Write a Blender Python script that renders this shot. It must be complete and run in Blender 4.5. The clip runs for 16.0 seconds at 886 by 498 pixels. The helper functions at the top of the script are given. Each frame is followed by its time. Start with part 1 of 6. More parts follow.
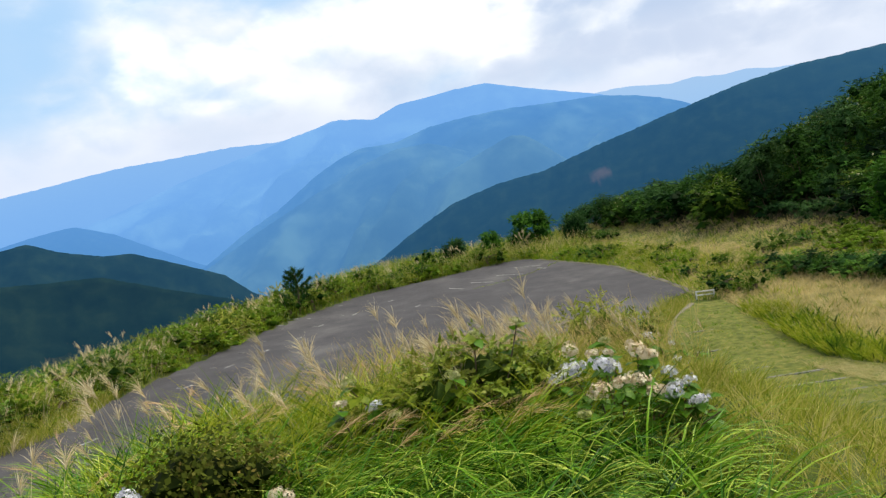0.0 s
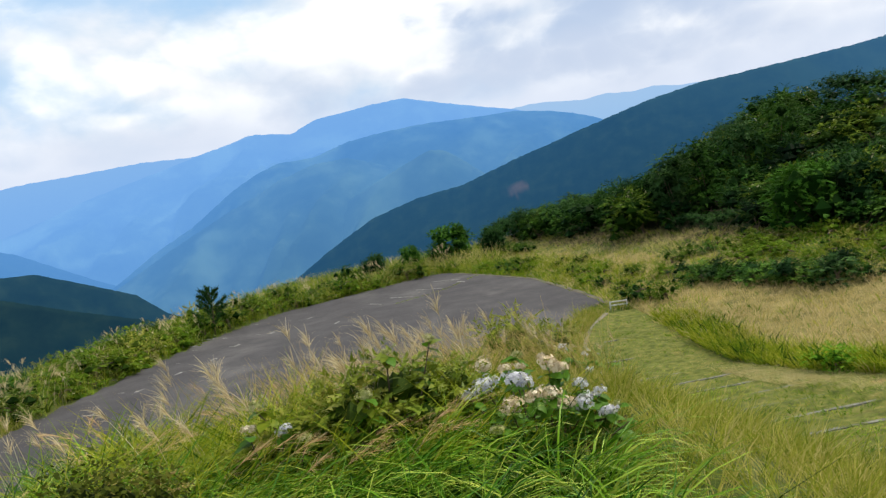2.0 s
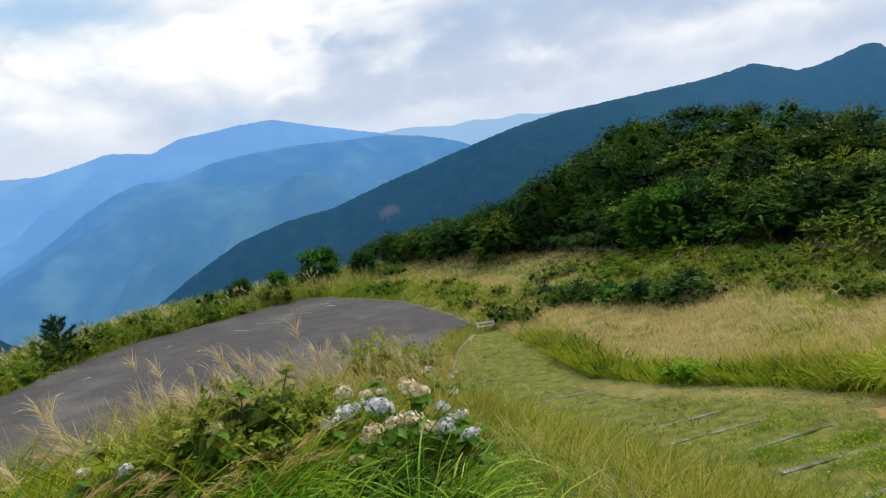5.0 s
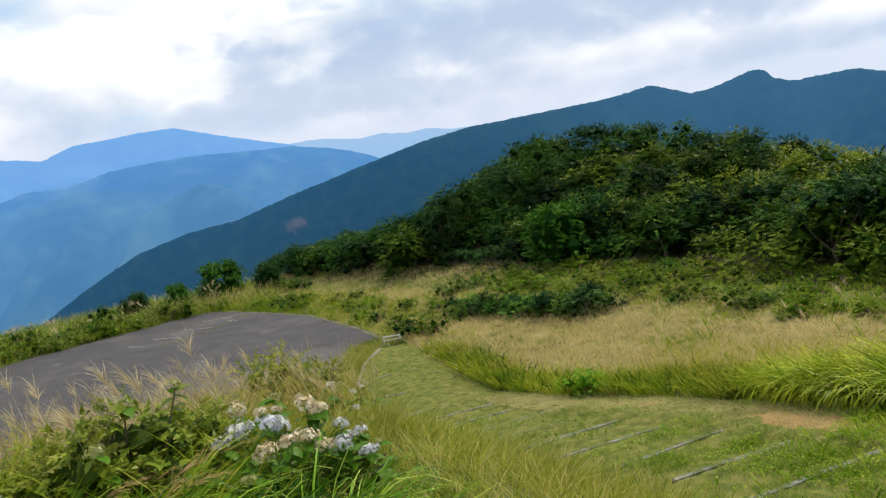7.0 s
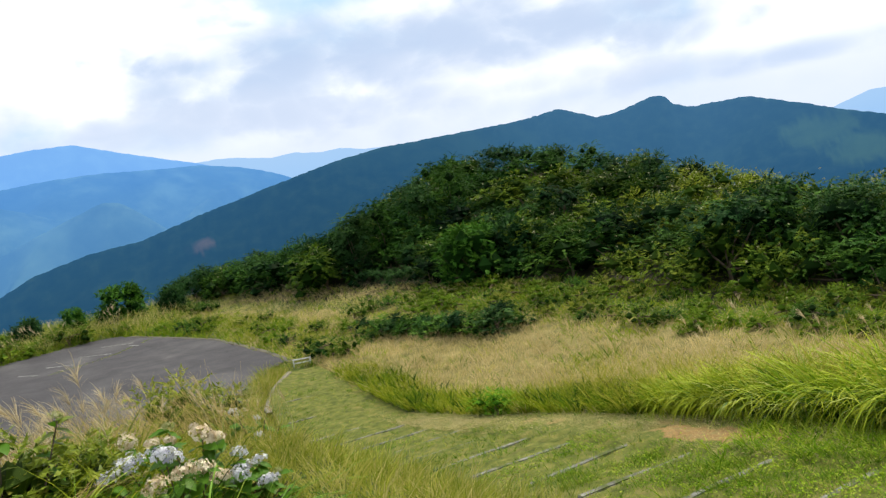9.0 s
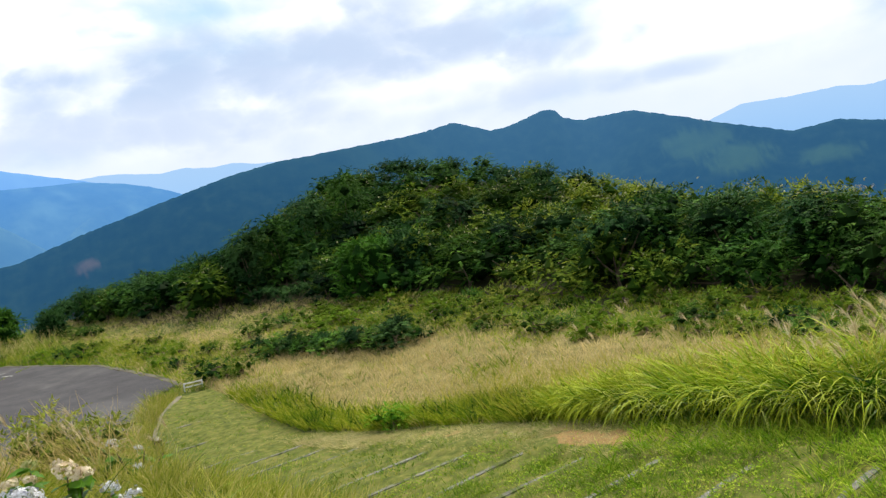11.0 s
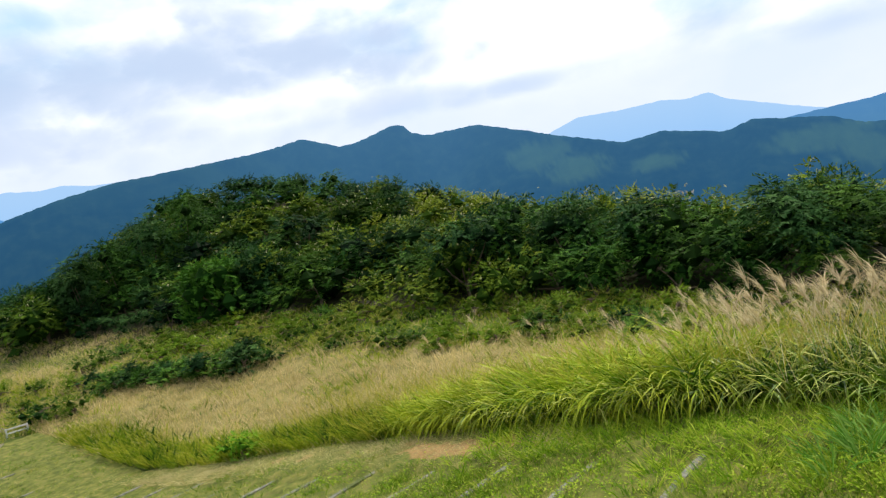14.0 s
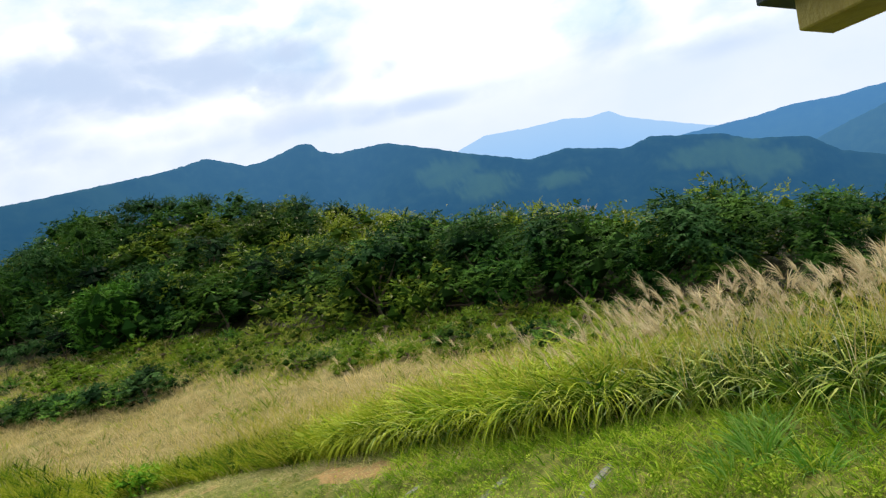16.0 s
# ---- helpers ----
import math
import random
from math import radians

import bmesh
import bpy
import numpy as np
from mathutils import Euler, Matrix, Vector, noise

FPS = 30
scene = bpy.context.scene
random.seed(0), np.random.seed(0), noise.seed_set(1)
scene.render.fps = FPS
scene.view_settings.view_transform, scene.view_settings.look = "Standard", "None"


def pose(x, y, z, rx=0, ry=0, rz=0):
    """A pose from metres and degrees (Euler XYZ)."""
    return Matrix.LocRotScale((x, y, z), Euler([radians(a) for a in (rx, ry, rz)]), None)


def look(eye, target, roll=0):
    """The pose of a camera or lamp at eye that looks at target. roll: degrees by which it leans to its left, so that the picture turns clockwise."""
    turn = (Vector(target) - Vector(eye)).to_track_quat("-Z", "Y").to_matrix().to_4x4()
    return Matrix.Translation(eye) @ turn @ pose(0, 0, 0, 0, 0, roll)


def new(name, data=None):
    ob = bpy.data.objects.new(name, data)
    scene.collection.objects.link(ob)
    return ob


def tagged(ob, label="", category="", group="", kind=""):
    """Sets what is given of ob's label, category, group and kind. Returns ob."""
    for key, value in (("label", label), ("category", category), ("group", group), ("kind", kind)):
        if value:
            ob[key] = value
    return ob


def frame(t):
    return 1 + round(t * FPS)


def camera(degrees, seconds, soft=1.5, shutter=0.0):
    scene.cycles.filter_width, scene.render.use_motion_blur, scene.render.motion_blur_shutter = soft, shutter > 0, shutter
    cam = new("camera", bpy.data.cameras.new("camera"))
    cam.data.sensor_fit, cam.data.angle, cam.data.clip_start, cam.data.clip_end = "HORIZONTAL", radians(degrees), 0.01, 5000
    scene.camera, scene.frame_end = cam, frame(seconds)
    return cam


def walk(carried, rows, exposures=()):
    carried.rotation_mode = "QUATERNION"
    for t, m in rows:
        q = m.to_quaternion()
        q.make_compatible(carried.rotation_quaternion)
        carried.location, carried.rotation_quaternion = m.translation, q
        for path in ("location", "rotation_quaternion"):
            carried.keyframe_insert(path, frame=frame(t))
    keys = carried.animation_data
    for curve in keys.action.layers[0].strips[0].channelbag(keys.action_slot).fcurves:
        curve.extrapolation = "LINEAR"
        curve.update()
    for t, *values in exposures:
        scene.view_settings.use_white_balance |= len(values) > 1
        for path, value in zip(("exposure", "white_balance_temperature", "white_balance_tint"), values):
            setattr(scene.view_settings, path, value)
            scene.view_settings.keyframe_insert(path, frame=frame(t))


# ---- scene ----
cam = camera(60.80, 16.0, soft=1.3)
# seconds, eye in metres, pitch (90 is level), lean and yaw in degrees
ROWS = [
    (0.0, 0.000, 0.000, 1.900, 85.39, 8.92, 0.00),
    (0.5, 0.014, 0.013, 1.906, 85.43, 9.21, -1.42),
    (1.0, 0.033, 0.025, 1.908, 85.50, 9.21, -2.90),
    (1.5, 0.058, 0.039, 1.904, 85.53, 9.13, -4.38),
    (2.0, 0.083, 0.054, 1.900, 85.51, 9.38, -6.14),
    (2.5, 0.109, 0.071, 1.895, 85.48, 9.33, -8.00),
    (3.0, 0.129, 0.088, 1.890, 85.55, 9.07, -9.73),
    (5.5, 0.204, 0.167, 1.866, 85.70, 8.86, -17.61),
    (6.0, 0.224, 0.180, 1.860, 85.62, 8.60, -19.34),
    (6.5, 0.248, 0.189, 1.855, 85.61, 8.49, -21.20),
    (7.0, 0.271, 0.195, 1.851, 85.66, 8.27, -22.99),
    (7.5, 0.294, 0.200, 1.847, 85.74, 8.05, -24.71),
    (8.0, 0.319, 0.205, 1.844, 85.92, 7.96, -26.26),
    (8.5, 0.344, 0.213, 1.841, 86.13, 8.08, -27.87),
    (9.0, 0.370, 0.223, 1.837, 86.24, 8.16, -29.61),
    (11.5, 0.555, 0.260, 1.804, 85.93, 9.63, -39.49),
    (12.0, 0.596, 0.263, 1.795, 85.72, 10.23, -41.59),
    (12.5, 0.636, 0.266, 1.786, 85.50, 10.53, -43.57),
    (13.0, 0.673, 0.269, 1.778, 85.38, 10.69, -45.25),
    (13.5, 0.706, 0.273, 1.771, 85.32, 10.85, -47.03),
    (14.0, 0.736, 0.273, 1.765, 85.29, 10.79, -48.74),
    (14.5, 0.764, 0.273, 1.760, 85.29, 10.91, -50.44),
    (15.0, 0.790, 0.273, 1.755, 85.34, 11.12, -52.22),
    (15.5, 0.814, 0.276, 1.750, 85.32, 11.38, -54.02),
    (16.0, 0.837, 0.279, 1.744, 85.31, 11.51, -55.65),
]
walk(cam, [(t, pose(x, y, z, a, b, c)) for t, x, y, z, a, b, c in ROWS],
     exposures=[(0,-.04),(1.5,-.08),(3,-.17),(5.5,-.2),(7,-.11),(9,.06),(12,.1),(16,.08)])

# ---- world and sun ----
SUN_AZ, SUN_EL = 62.0, 57.0          # degrees clockwise from +y, and above the horizon


def nd(tree, kind, operation=None, use_clamp=None, data_type=None, blend_type=None, interpolation_type=None, sky_type=None, sun_disc=None, uv_map=None, attribute_name=None):
    """A shader node, with the settings that are given."""
    n = tree.nodes.new(kind)
    if data_type is not None:
        n.data_type = data_type
    if blend_type is not None:
        n.blend_type = blend_type
    if operation is not None:
        n.operation = operation
    if use_clamp is not None:
        n.use_clamp = use_clamp
    if interpolation_type is not None:
        n.interpolation_type = interpolation_type
    if sky_type is not None:
        n.sky_type = sky_type
    if sun_disc is not None:
        n.sun_disc = sun_disc
    if uv_map is not None:
        n.uv_map = uv_map
    if attribute_name is not None:
        n.attribute_name = attribute_name
    return n


def ramp(tree, stops):
    n = tree.nodes.new("ShaderNodeValToRGB")
    el = n.color_ramp.elements
    while len(el) < len(stops):
        el.new(0.5)
    for e, (p, c) in zip(el, stops):
        e.position, e.color = p, (*c, 1) if len(c) == 3 else c
    return n


def maths(tree, op, a, b=None, c=None, clamp=False):
    n = nd(tree, "ShaderNodeMath", operation=op, use_clamp=clamp)
    for i, v in enumerate((a, b, c)):
        if v is None:
            continue
        if isinstance(v, (int, float)):
            n.inputs[i].default_value = v
        else:
            tree.links.new(v, n.inputs[i])
    return n.outputs[0]


def mixc(tree, fac, a, b, blend="MIX"):
    n = nd(tree, "ShaderNodeMix", data_type="RGBA", blend_type=blend)
    for sock, v in ((n.inputs[0], fac), (n.inputs[6], a), (n.inputs[7], b)):
        if isinstance(v, (int, float)):
            sock.default_value = v
        elif isinstance(v, tuple):
            sock.default_value = (*v, 1)
        else:
            tree.links.new(v, sock)
    return n.outputs[2]


def noise_tex(tree, vec, scale, detail=5.0, rough=0.55, distort=0.0):
    n = nd(tree, "ShaderNodeTexNoise")
    n.inputs["Scale"].default_value, n.inputs["Detail"].default_value = scale, detail
    n.inputs["Roughness"].default_value, n.inputs["Distortion"].default_value = rough, distort
    if vec is not None:
        tree.links.new(vec, n.inputs["Vector"])
    return n


def make_world():
    w = bpy.data.worlds.new("cloudy_sky")
    scene.world = w
    w.use_nodes = True
    tr = w.node_tree
    tr.nodes.clear()
    L = tr.links.new
    out, bg = nd(tr, "ShaderNodeOutputWorld"), nd(tr, "ShaderNodeBackground")
    sky = nd(tr, "ShaderNodeTexSky", sky_type="NISHITA", sun_disc=False)
    sky.sun_elevation, sky.sun_rotation = radians(SUN_EL), radians(SUN_AZ)
    sky.altitude, sky.dust_density, sky.ozone_density = 900, 1.5, 2.0
    blue = nd(tr, "ShaderNodeVectorMath", operation="SCALE")
    L(sky.outputs[0], blue.inputs[0])
    blue.inputs[3].default_value = 0.13
    co = nd(tr, "ShaderNodeTexCoord")
    sep = nd(tr, "ShaderNodeSeparateXYZ")
    L(co.outputs["Generated"], sep.inputs[0])
    az = maths(tr, "MULTIPLY", maths(tr, "ARCTAN2", sep.outputs[0], sep.outputs[1]), 180 / math.pi)
    el = maths(tr, "MULTIPLY", maths(tr, "ARCSINE", sep.outputs[2]), 180 / math.pi)
    tall = nd(tr, "ShaderNodeCombineXYZ")
    L(sep.outputs[0], tall.inputs[0]), L(sep.outputs[1], tall.inputs[1]), L(maths(tr, "MULTIPLY", sep.outputs[2], 1.7), tall.inputs[2])
    billow = noise_tex(tr, tall.outputs[0], 6.5, 6.0, 0.52, 0.2)
    shade = noise_tex(tr, tall.outputs[0], 4.2, 6.0, 0.52, 0.15)
    cells = nd(tr, "ShaderNodeTexVoronoi")
    cells.inputs["Scale"].default_value = 15.0
    warp = nd(tr, "ShaderNodeVectorMath", operation="ADD")
    drift = nd(tr, "ShaderNodeVectorMath", operation="SCALE")
    L(billow.outputs[1], drift.inputs[0])
    drift.inputs[3].default_value = 0.16
    L(tall.outputs[0], warp.inputs[0]), L(drift.outputs[0], warp.inputs[1]), L(warp.outputs[0], cells.inputs["Vector"])
    lumps = maths(tr, "MULTIPLY", maths(tr, "SUBTRACT", 0.42, cells.outputs["Distance"]), 0.9)
    rag = maths(tr, "ADD", maths(tr, "MULTIPLY", maths(tr, "SUBTRACT", billow.outputs[0], 0.5), 2.8), lumps)

    def bank(a0, e0, w, h, edge=0.75):
        """A bank of cloud, or a gap, round a direction in the sky, with a ragged rim."""
        u = maths(tr, "DIVIDE", maths(tr, "SUBTRACT", az, a0), w)
        v = maths(tr, "DIVIDE", maths(tr, "SUBTRACT", el, e0), h)
        d = maths(tr, "SQRT", maths(tr, "ADD", maths(tr, "MULTIPLY", u, u), maths(tr, "MULTIPLY", v, v)))
        m = nd(tr, "ShaderNodeMapRange", interpolation_type="SMOOTHSTEP")
        L(maths(tr, "SUBTRACT", maths(tr, "ADD", rag, 1.0), d), m.inputs[0])
        m.inputs[1].default_value, m.inputs[2].default_value = -edge * 0.5, edge * 0.7
        return m.outputs[0]

    puffs = nd(tr, "ShaderNodeMapRange", interpolation_type="SMOOTHSTEP")
    L(shade.outputs[0], puffs.inputs[0])
    puffs.inputs[1].default_value, puffs.inputs[2].default_value = 0.38, 0.54
    puffs.inputs[3].default_value, puffs.inputs[4].default_value = 0.25, 0.95
    tone = ramp(tr, [(0.35, (0.56, 0.76, 1.00)), (0.43, (0.78, 0.90, 1.03)), (0.50, (0.96, 1.01, 1.08)), (0.58, (1.16, 1.18, 1.20))])
    L(shade.outputs[0], tone.inputs[0])
    col = tone.outputs[0]
    for gap in ((-34, 12, 12, 8), (-26.5, 13, 7.5, 6.5), (-16, 16.2, 8, 1.9), (-26.5, 9.3, 3.5, 2.0), (-11, 15.6, 5, 1.2), (22, 15.4, 6, 1.2)):
        col = mixc(tr, maths(tr, "MULTIPLY", bank(*gap, 1.6), 0.85), col, mixc(tr, 0.85, blue.outputs[0], (0.50, 0.77, 1.08)))
    for white in ((-20.5, 13, 3.5, 1.8), (-16.8, 10.9, 6, 2.2), (-12.5, 8.8, 5, 1.1), (-8, 12.4, 6, 2.4), (1, 12.4, 9, 2.2), (6, 8.6, 4, 0.8), (-16, 8.4, 3, 0.8), (5.5, 13.4, 5, 2),
                  (15, 14.6, 5, 1.3), (33.5, 8.3, 7, 1.1), (44, 9.0, 6, 1.5), (42, 13.6, 9, 1.8), (56, 9.4, 9, 2.0), (63, 9.2, 8, 2.5), (29, 14.6, 5, 1.0), (75, 6.5, 7, 1.2)):
        col = mixc(tr, maths(tr, "MULTIPLY", bank(*white, 0.6), puffs.outputs[0]), col, (1.28, 1.28, 1.26))
    # pale air near the horizon
    low = nd(tr, "ShaderNodeMapRange", interpolation_type="SMOOTHSTEP")
    L(el, low.inputs[0])
    low.inputs[1].default_value, low.inputs[2].default_value = 4.5, 10.0
    low.inputs[3].default_value, low.inputs[4].default_value = 0.88, 0.0
    col = mixc(tr, low.outputs[0], col, (0.78, 0.86, 1.02))
    for grey, g in (((29, 11.6, 15, 2.7), 0.95), ((17.5, 10.0, 7, 2.4), 0.75), ((20, 12.6, 8, 1.6), 0.5), ((37, 10.4, 6.5, 1.5), 0.85), ((48.5, 10.2, 4.6, 1.3), 0.6), ((69.6, 7.8, 3.4, 1.1), 0.4),
                    ((77.5, 5.8, 3.0, 0.7), 0.4), ((55.4, 6.2, 4, 0.6), 0.35), ((-3, 8.8, 7, 1.5), 0.5), ((-6, 10.8, 2.5, 0.8), 0.3), ((11, 7.4, 9, 1.3), 0.45), ((28, 9.6, 4, 0.8), 0.45), ((50, 6.5, 9, 0.8), 0.25), ((24, 8.0, 9, 1.2), 0.4), ((40, 6.2, 9, 1.0), 0.35), ((44, 12.0, 6, 0.8), 0.3), ((62, 6.6, 7, 0.8), 0.25)):
        col = mixc(tr, maths(tr, "MULTIPLY", bank(*grey, 1.4), g), col, (0.45, 0.60, 0.85))
    for veil, g in (((31, 9.3, 15, 5.0), 0.5), ((14, 8.0, 13, 1.5), 0.6), ((-16, 6.6, 12, 1.2), 0.35), ((40, 7.4, 9, 0.9), 0.35), ((58, 9.5, 7, 1.0), 0.3)):
        col = mixc(tr, maths(tr, "MULTIPLY", bank(*veil, 1.0), g), col, (0.68, 0.77, 0.94))
    L(col, bg.inputs[0])
    bg.inputs[1].default_value = 1.0
    L(bg.outputs[0], out.inputs[0])


make_world()
sun = new("sun", bpy.data.lights.new("sun", "SUN"))
sun.data.energy, sun.data.angle, sun.data.color = 5.0, radians(6), (1.0, 0.91, 0.70)
a, e = radians(SUN_AZ), radians(SUN_EL)
sun.matrix_world = look((0, 0, 60), (-60 * math.sin(a) * math.cos(e), -60 * math.cos(a) * math.cos(e), 60 - 60 * math.sin(e)))


# ---- materials ----
def material(name):
    m = bpy.data.materials.new(name)
    m.use_nodes = True
    t = m.node_tree
    t.nodes.clear()
    return m, t, nd(t, "ShaderNodeOutputMaterial")


def leafy(name, colours, tips=None, rough=0.55, lets=0.3, tip_at=0.6, mottle=0.25, gloss=0.02, differ=0.0):
    """Foliage: the first UV coordinate is a leaf's own chance number, the second runs from its root to its tip."""
    m, t, out = material(name)
    L = t.links.new
    uv = nd(t, "ShaderNodeUVMap", uv_map="leaf")
    sep = nd(t, "ShaderNodeSeparateXYZ")
    L(uv.outputs[0], sep.inputs[0])
    n = len(colours) - 1
    r = ramp(t, [(i / max(n, 1), c) for i, c in enumerate(colours)])
    L(sep.outputs[0], r.inputs[0])
    col = r.outputs[0]
    if tips:
        f = nd(t, "ShaderNodeMapRange", interpolation_type="SMOOTHSTEP")
        L(sep.outputs[1], f.inputs[0])
        f.inputs[1].default_value, f.inputs[2].default_value = tip_at, 1.0
        col = mixc(t, f.outputs[0], col, tips)
    geo = nd(t, "ShaderNodeNewGeometry")
    big = noise_tex(t, geo.outputs["Position"], 0.55, 4.0)
    val = nd(t, "ShaderNodeMapRange")
    L(big.outputs[0], val.inputs[0])
    val.inputs[1].default_value, val.inputs[2].default_value = 0.3, 0.7
    val.inputs[3].default_value, val.inputs[4].default_value = 1 - mottle, 1 + mottle
    hsv = nd(t, "ShaderNodeHueSaturation")
    L(col, hsv.inputs["Color"]), L(val.outputs[0], hsv.inputs["Value"])
    if differ:
        own = nd(t, "ShaderNodeObjectInfo")
        hue = nd(t, "ShaderNodeMapRange")
        L(own.outputs["Random"], hue.inputs[0])
        hue.inputs[3].default_value, hue.inputs[4].default_value = 0.515, 0.475
        L(hue.outputs[0], hsv.inputs["Hue"])
        each = nd(t, "ShaderNodeMapRange")
        L(own.outputs["Random"], each.inputs[0])
        each.inputs[3].default_value, each.inputs[4].default_value = 1 - differ, 1 + differ
        L(maths(t, "MULTIPLY", val.outputs[0], each.outputs[0]), hsv.inputs["Value"])
    p = nd(t, "ShaderNodeBsdfPrincipled")
    L(hsv.outputs[0], p.inputs["Base Color"])
    p.inputs["Roughness"].default_value = rough
    p.inputs["Specular IOR Level"].default_value = gloss
    tl = nd(t, "ShaderNodeBsdfTranslucent")
    L(hsv.outputs[0], tl.inputs[0])
    mx = nd(t, "ShaderNodeMixShader")
    mx.inputs[0].default_value = lets
    L(p.outputs[0], mx.inputs[1]), L(tl.outputs[0], mx.inputs[2]), L(mx.outputs[0], out.inputs[0])
    return m


def solid(name, stops, scale=6.0, rough=0.85, bump=0.3, bump_scale=40.0, detail=6.0, second=None):
    """A rough solid surface: mottled colour at two scales, with fine relief."""
    m, t, out = material(name)
    L = t.links.new
    geo = nd(t, "ShaderNodeNewGeometry")
    n1 = noise_tex(t, geo.outputs["Position"], scale, detail, 0.6)
    r = ramp(t, stops)
    L(n1.outputs[0], r.inputs[0])
    col = r.outputs[0]
    n2 = noise_tex(t, geo.outputs["Position"], bump_scale, 4.0, 0.6)
    if second:
        n3 = noise_tex(t, geo.outputs["Position"], second[0], 5.0, 0.6, 0.4)
        f = nd(t, "ShaderNodeMapRange", interpolation_type="SMOOTHSTEP")
        L(n3.outputs[0], f.inputs[0])
        f.inputs[1].default_value, f.inputs[2].default_value = second[1], second[2]
        col = mixc(t, f.outputs[0], col, second[3])
    g = nd(t, "ShaderNodeMapRange")
    L(n2.outputs[0], g.inputs[0])
    g.inputs[3].default_value, g.inputs[4].default_value = 0.75, 1.25
    hsv = nd(t, "ShaderNodeHueSaturation")
    L(col, hsv.inputs["Color"]), L(g.outputs[0], hsv.inputs["Value"])
    p = nd(t, "ShaderNodeBsdfPrincipled")
    L(hsv.outputs[0], p.inputs["Base Color"])
    p.inputs["Roughness"].default_value = rough
    p.inputs["Specular IOR Level"].default_value = 0.10
    b = nd(t, "ShaderNodeBump")
    b.inputs["Strength"].default_value, b.inputs["Distance"].default_value = bump, 0.02
    L(n2.outputs[0], b.inputs["Height"]), L(b.outputs[0], p.inputs["Normal"])
    L(p.outputs[0], out.inputs[0])
    return m


def far_forest(name, stops, scale, second, clearing, scar):
    """A wooded mountainside with its haze painted in as blue emission: more of it the farther off it stands, slightly
    less low in the valley.
    Two attributes of the mesh say where the woods are cleared and where the earth lies bare."""
    m, t, out = material(name)
    L = t.links.new
    geo = nd(t, "ShaderNodeNewGeometry")
    n1 = noise_tex(t, geo.outputs["Position"], scale, 9.0, 0.66, 0.2)
    r = ramp(t, stops)
    L(n1.outputs[0], r.inputs[0])
    n3 = noise_tex(t, geo.outputs["Position"], second[0], 3.0, 0.5, 0.6)
    f = nd(t, "ShaderNodeMapRange", interpolation_type="SMOOTHSTEP")
    L(n3.outputs[0], f.inputs[0])
    f.inputs[1].default_value, f.inputs[2].default_value = second[1], second[2]
    col = mixc(t, f.outputs[0], r.outputs[0], second[3])
    for key, tone in (("clearing", clearing), ("scar", scar)):
        at = nd(t, "ShaderNodeAttribute", attribute_name=key)
        col = mixc(t, maths(t, "MULTIPLY", at.outputs["Fac"], maths(t, "ADD", n1.outputs[0], 0.35), clamp=True), col, tone)
    d = nd(t, "ShaderNodeBsdfDiffuse")
    L(col, d.inputs[0])
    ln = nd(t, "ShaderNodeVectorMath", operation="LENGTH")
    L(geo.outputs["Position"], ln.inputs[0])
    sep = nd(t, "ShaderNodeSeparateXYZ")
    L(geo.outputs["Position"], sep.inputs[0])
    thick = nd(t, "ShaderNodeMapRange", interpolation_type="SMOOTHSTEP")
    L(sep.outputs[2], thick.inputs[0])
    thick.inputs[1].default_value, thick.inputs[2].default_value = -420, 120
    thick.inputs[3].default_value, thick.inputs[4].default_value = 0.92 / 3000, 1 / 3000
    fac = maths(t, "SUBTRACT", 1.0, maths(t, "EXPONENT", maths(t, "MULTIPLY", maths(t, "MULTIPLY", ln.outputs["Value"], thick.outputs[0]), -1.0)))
    # blue glow painted over the woods in place of distance haze
    haze_glow = nd(t, "ShaderNodeEmission")
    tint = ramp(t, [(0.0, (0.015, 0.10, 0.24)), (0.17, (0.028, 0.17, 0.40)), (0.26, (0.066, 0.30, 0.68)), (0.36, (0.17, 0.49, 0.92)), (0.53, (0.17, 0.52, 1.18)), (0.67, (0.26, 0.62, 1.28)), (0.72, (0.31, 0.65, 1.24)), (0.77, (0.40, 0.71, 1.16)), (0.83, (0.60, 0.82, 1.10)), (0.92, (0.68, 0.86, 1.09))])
    L(fac, tint.inputs[0]), L(tint.outputs[0], haze_glow.inputs[0])
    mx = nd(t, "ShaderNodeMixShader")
    L(fac, mx.inputs[0]), L(d.outputs[0], mx.inputs[1]), L(haze_glow.outputs[0], mx.inputs[2]), L(mx.outputs[0], out.inputs[0])
    return m


M_SOIL = solid("meadow_soil", [(0.3, (0.025, 0.04, 0.006)), (0.5, (0.05, 0.075, 0.012)), (0.7, (0.09, 0.10, 0.026))], 1.6, second=(0.5, 0.5, 0.7, (0.085, 0.09, 0.028)))
M_DARK_SOIL = solid("dark_soil", [(0.3, (0.012, 0.014, 0.006)), (0.6, (0.03, 0.03, 0.012))], 2.0)
M_EARTH = solid("bare_earth", [(0.32, (0.09, 0.065, 0.028)), (0.45, (0.25, 0.155, 0.065)), (0.55, (0.20, 0.14, 0.06)), (0.68, (0.17, 0.15, 0.06))], 9.0, 0.9, 0.8, 25.0)
M_TURF = solid("mown_turf", [(0.3, (0.04, 0.055, 0.009)), (0.5, (0.088, 0.104, 0.018)), (0.7, (0.17, 0.155, 0.045))], 5.5, second=(1.6, 0.54, 0.74, (0.15, 0.135, 0.042)))
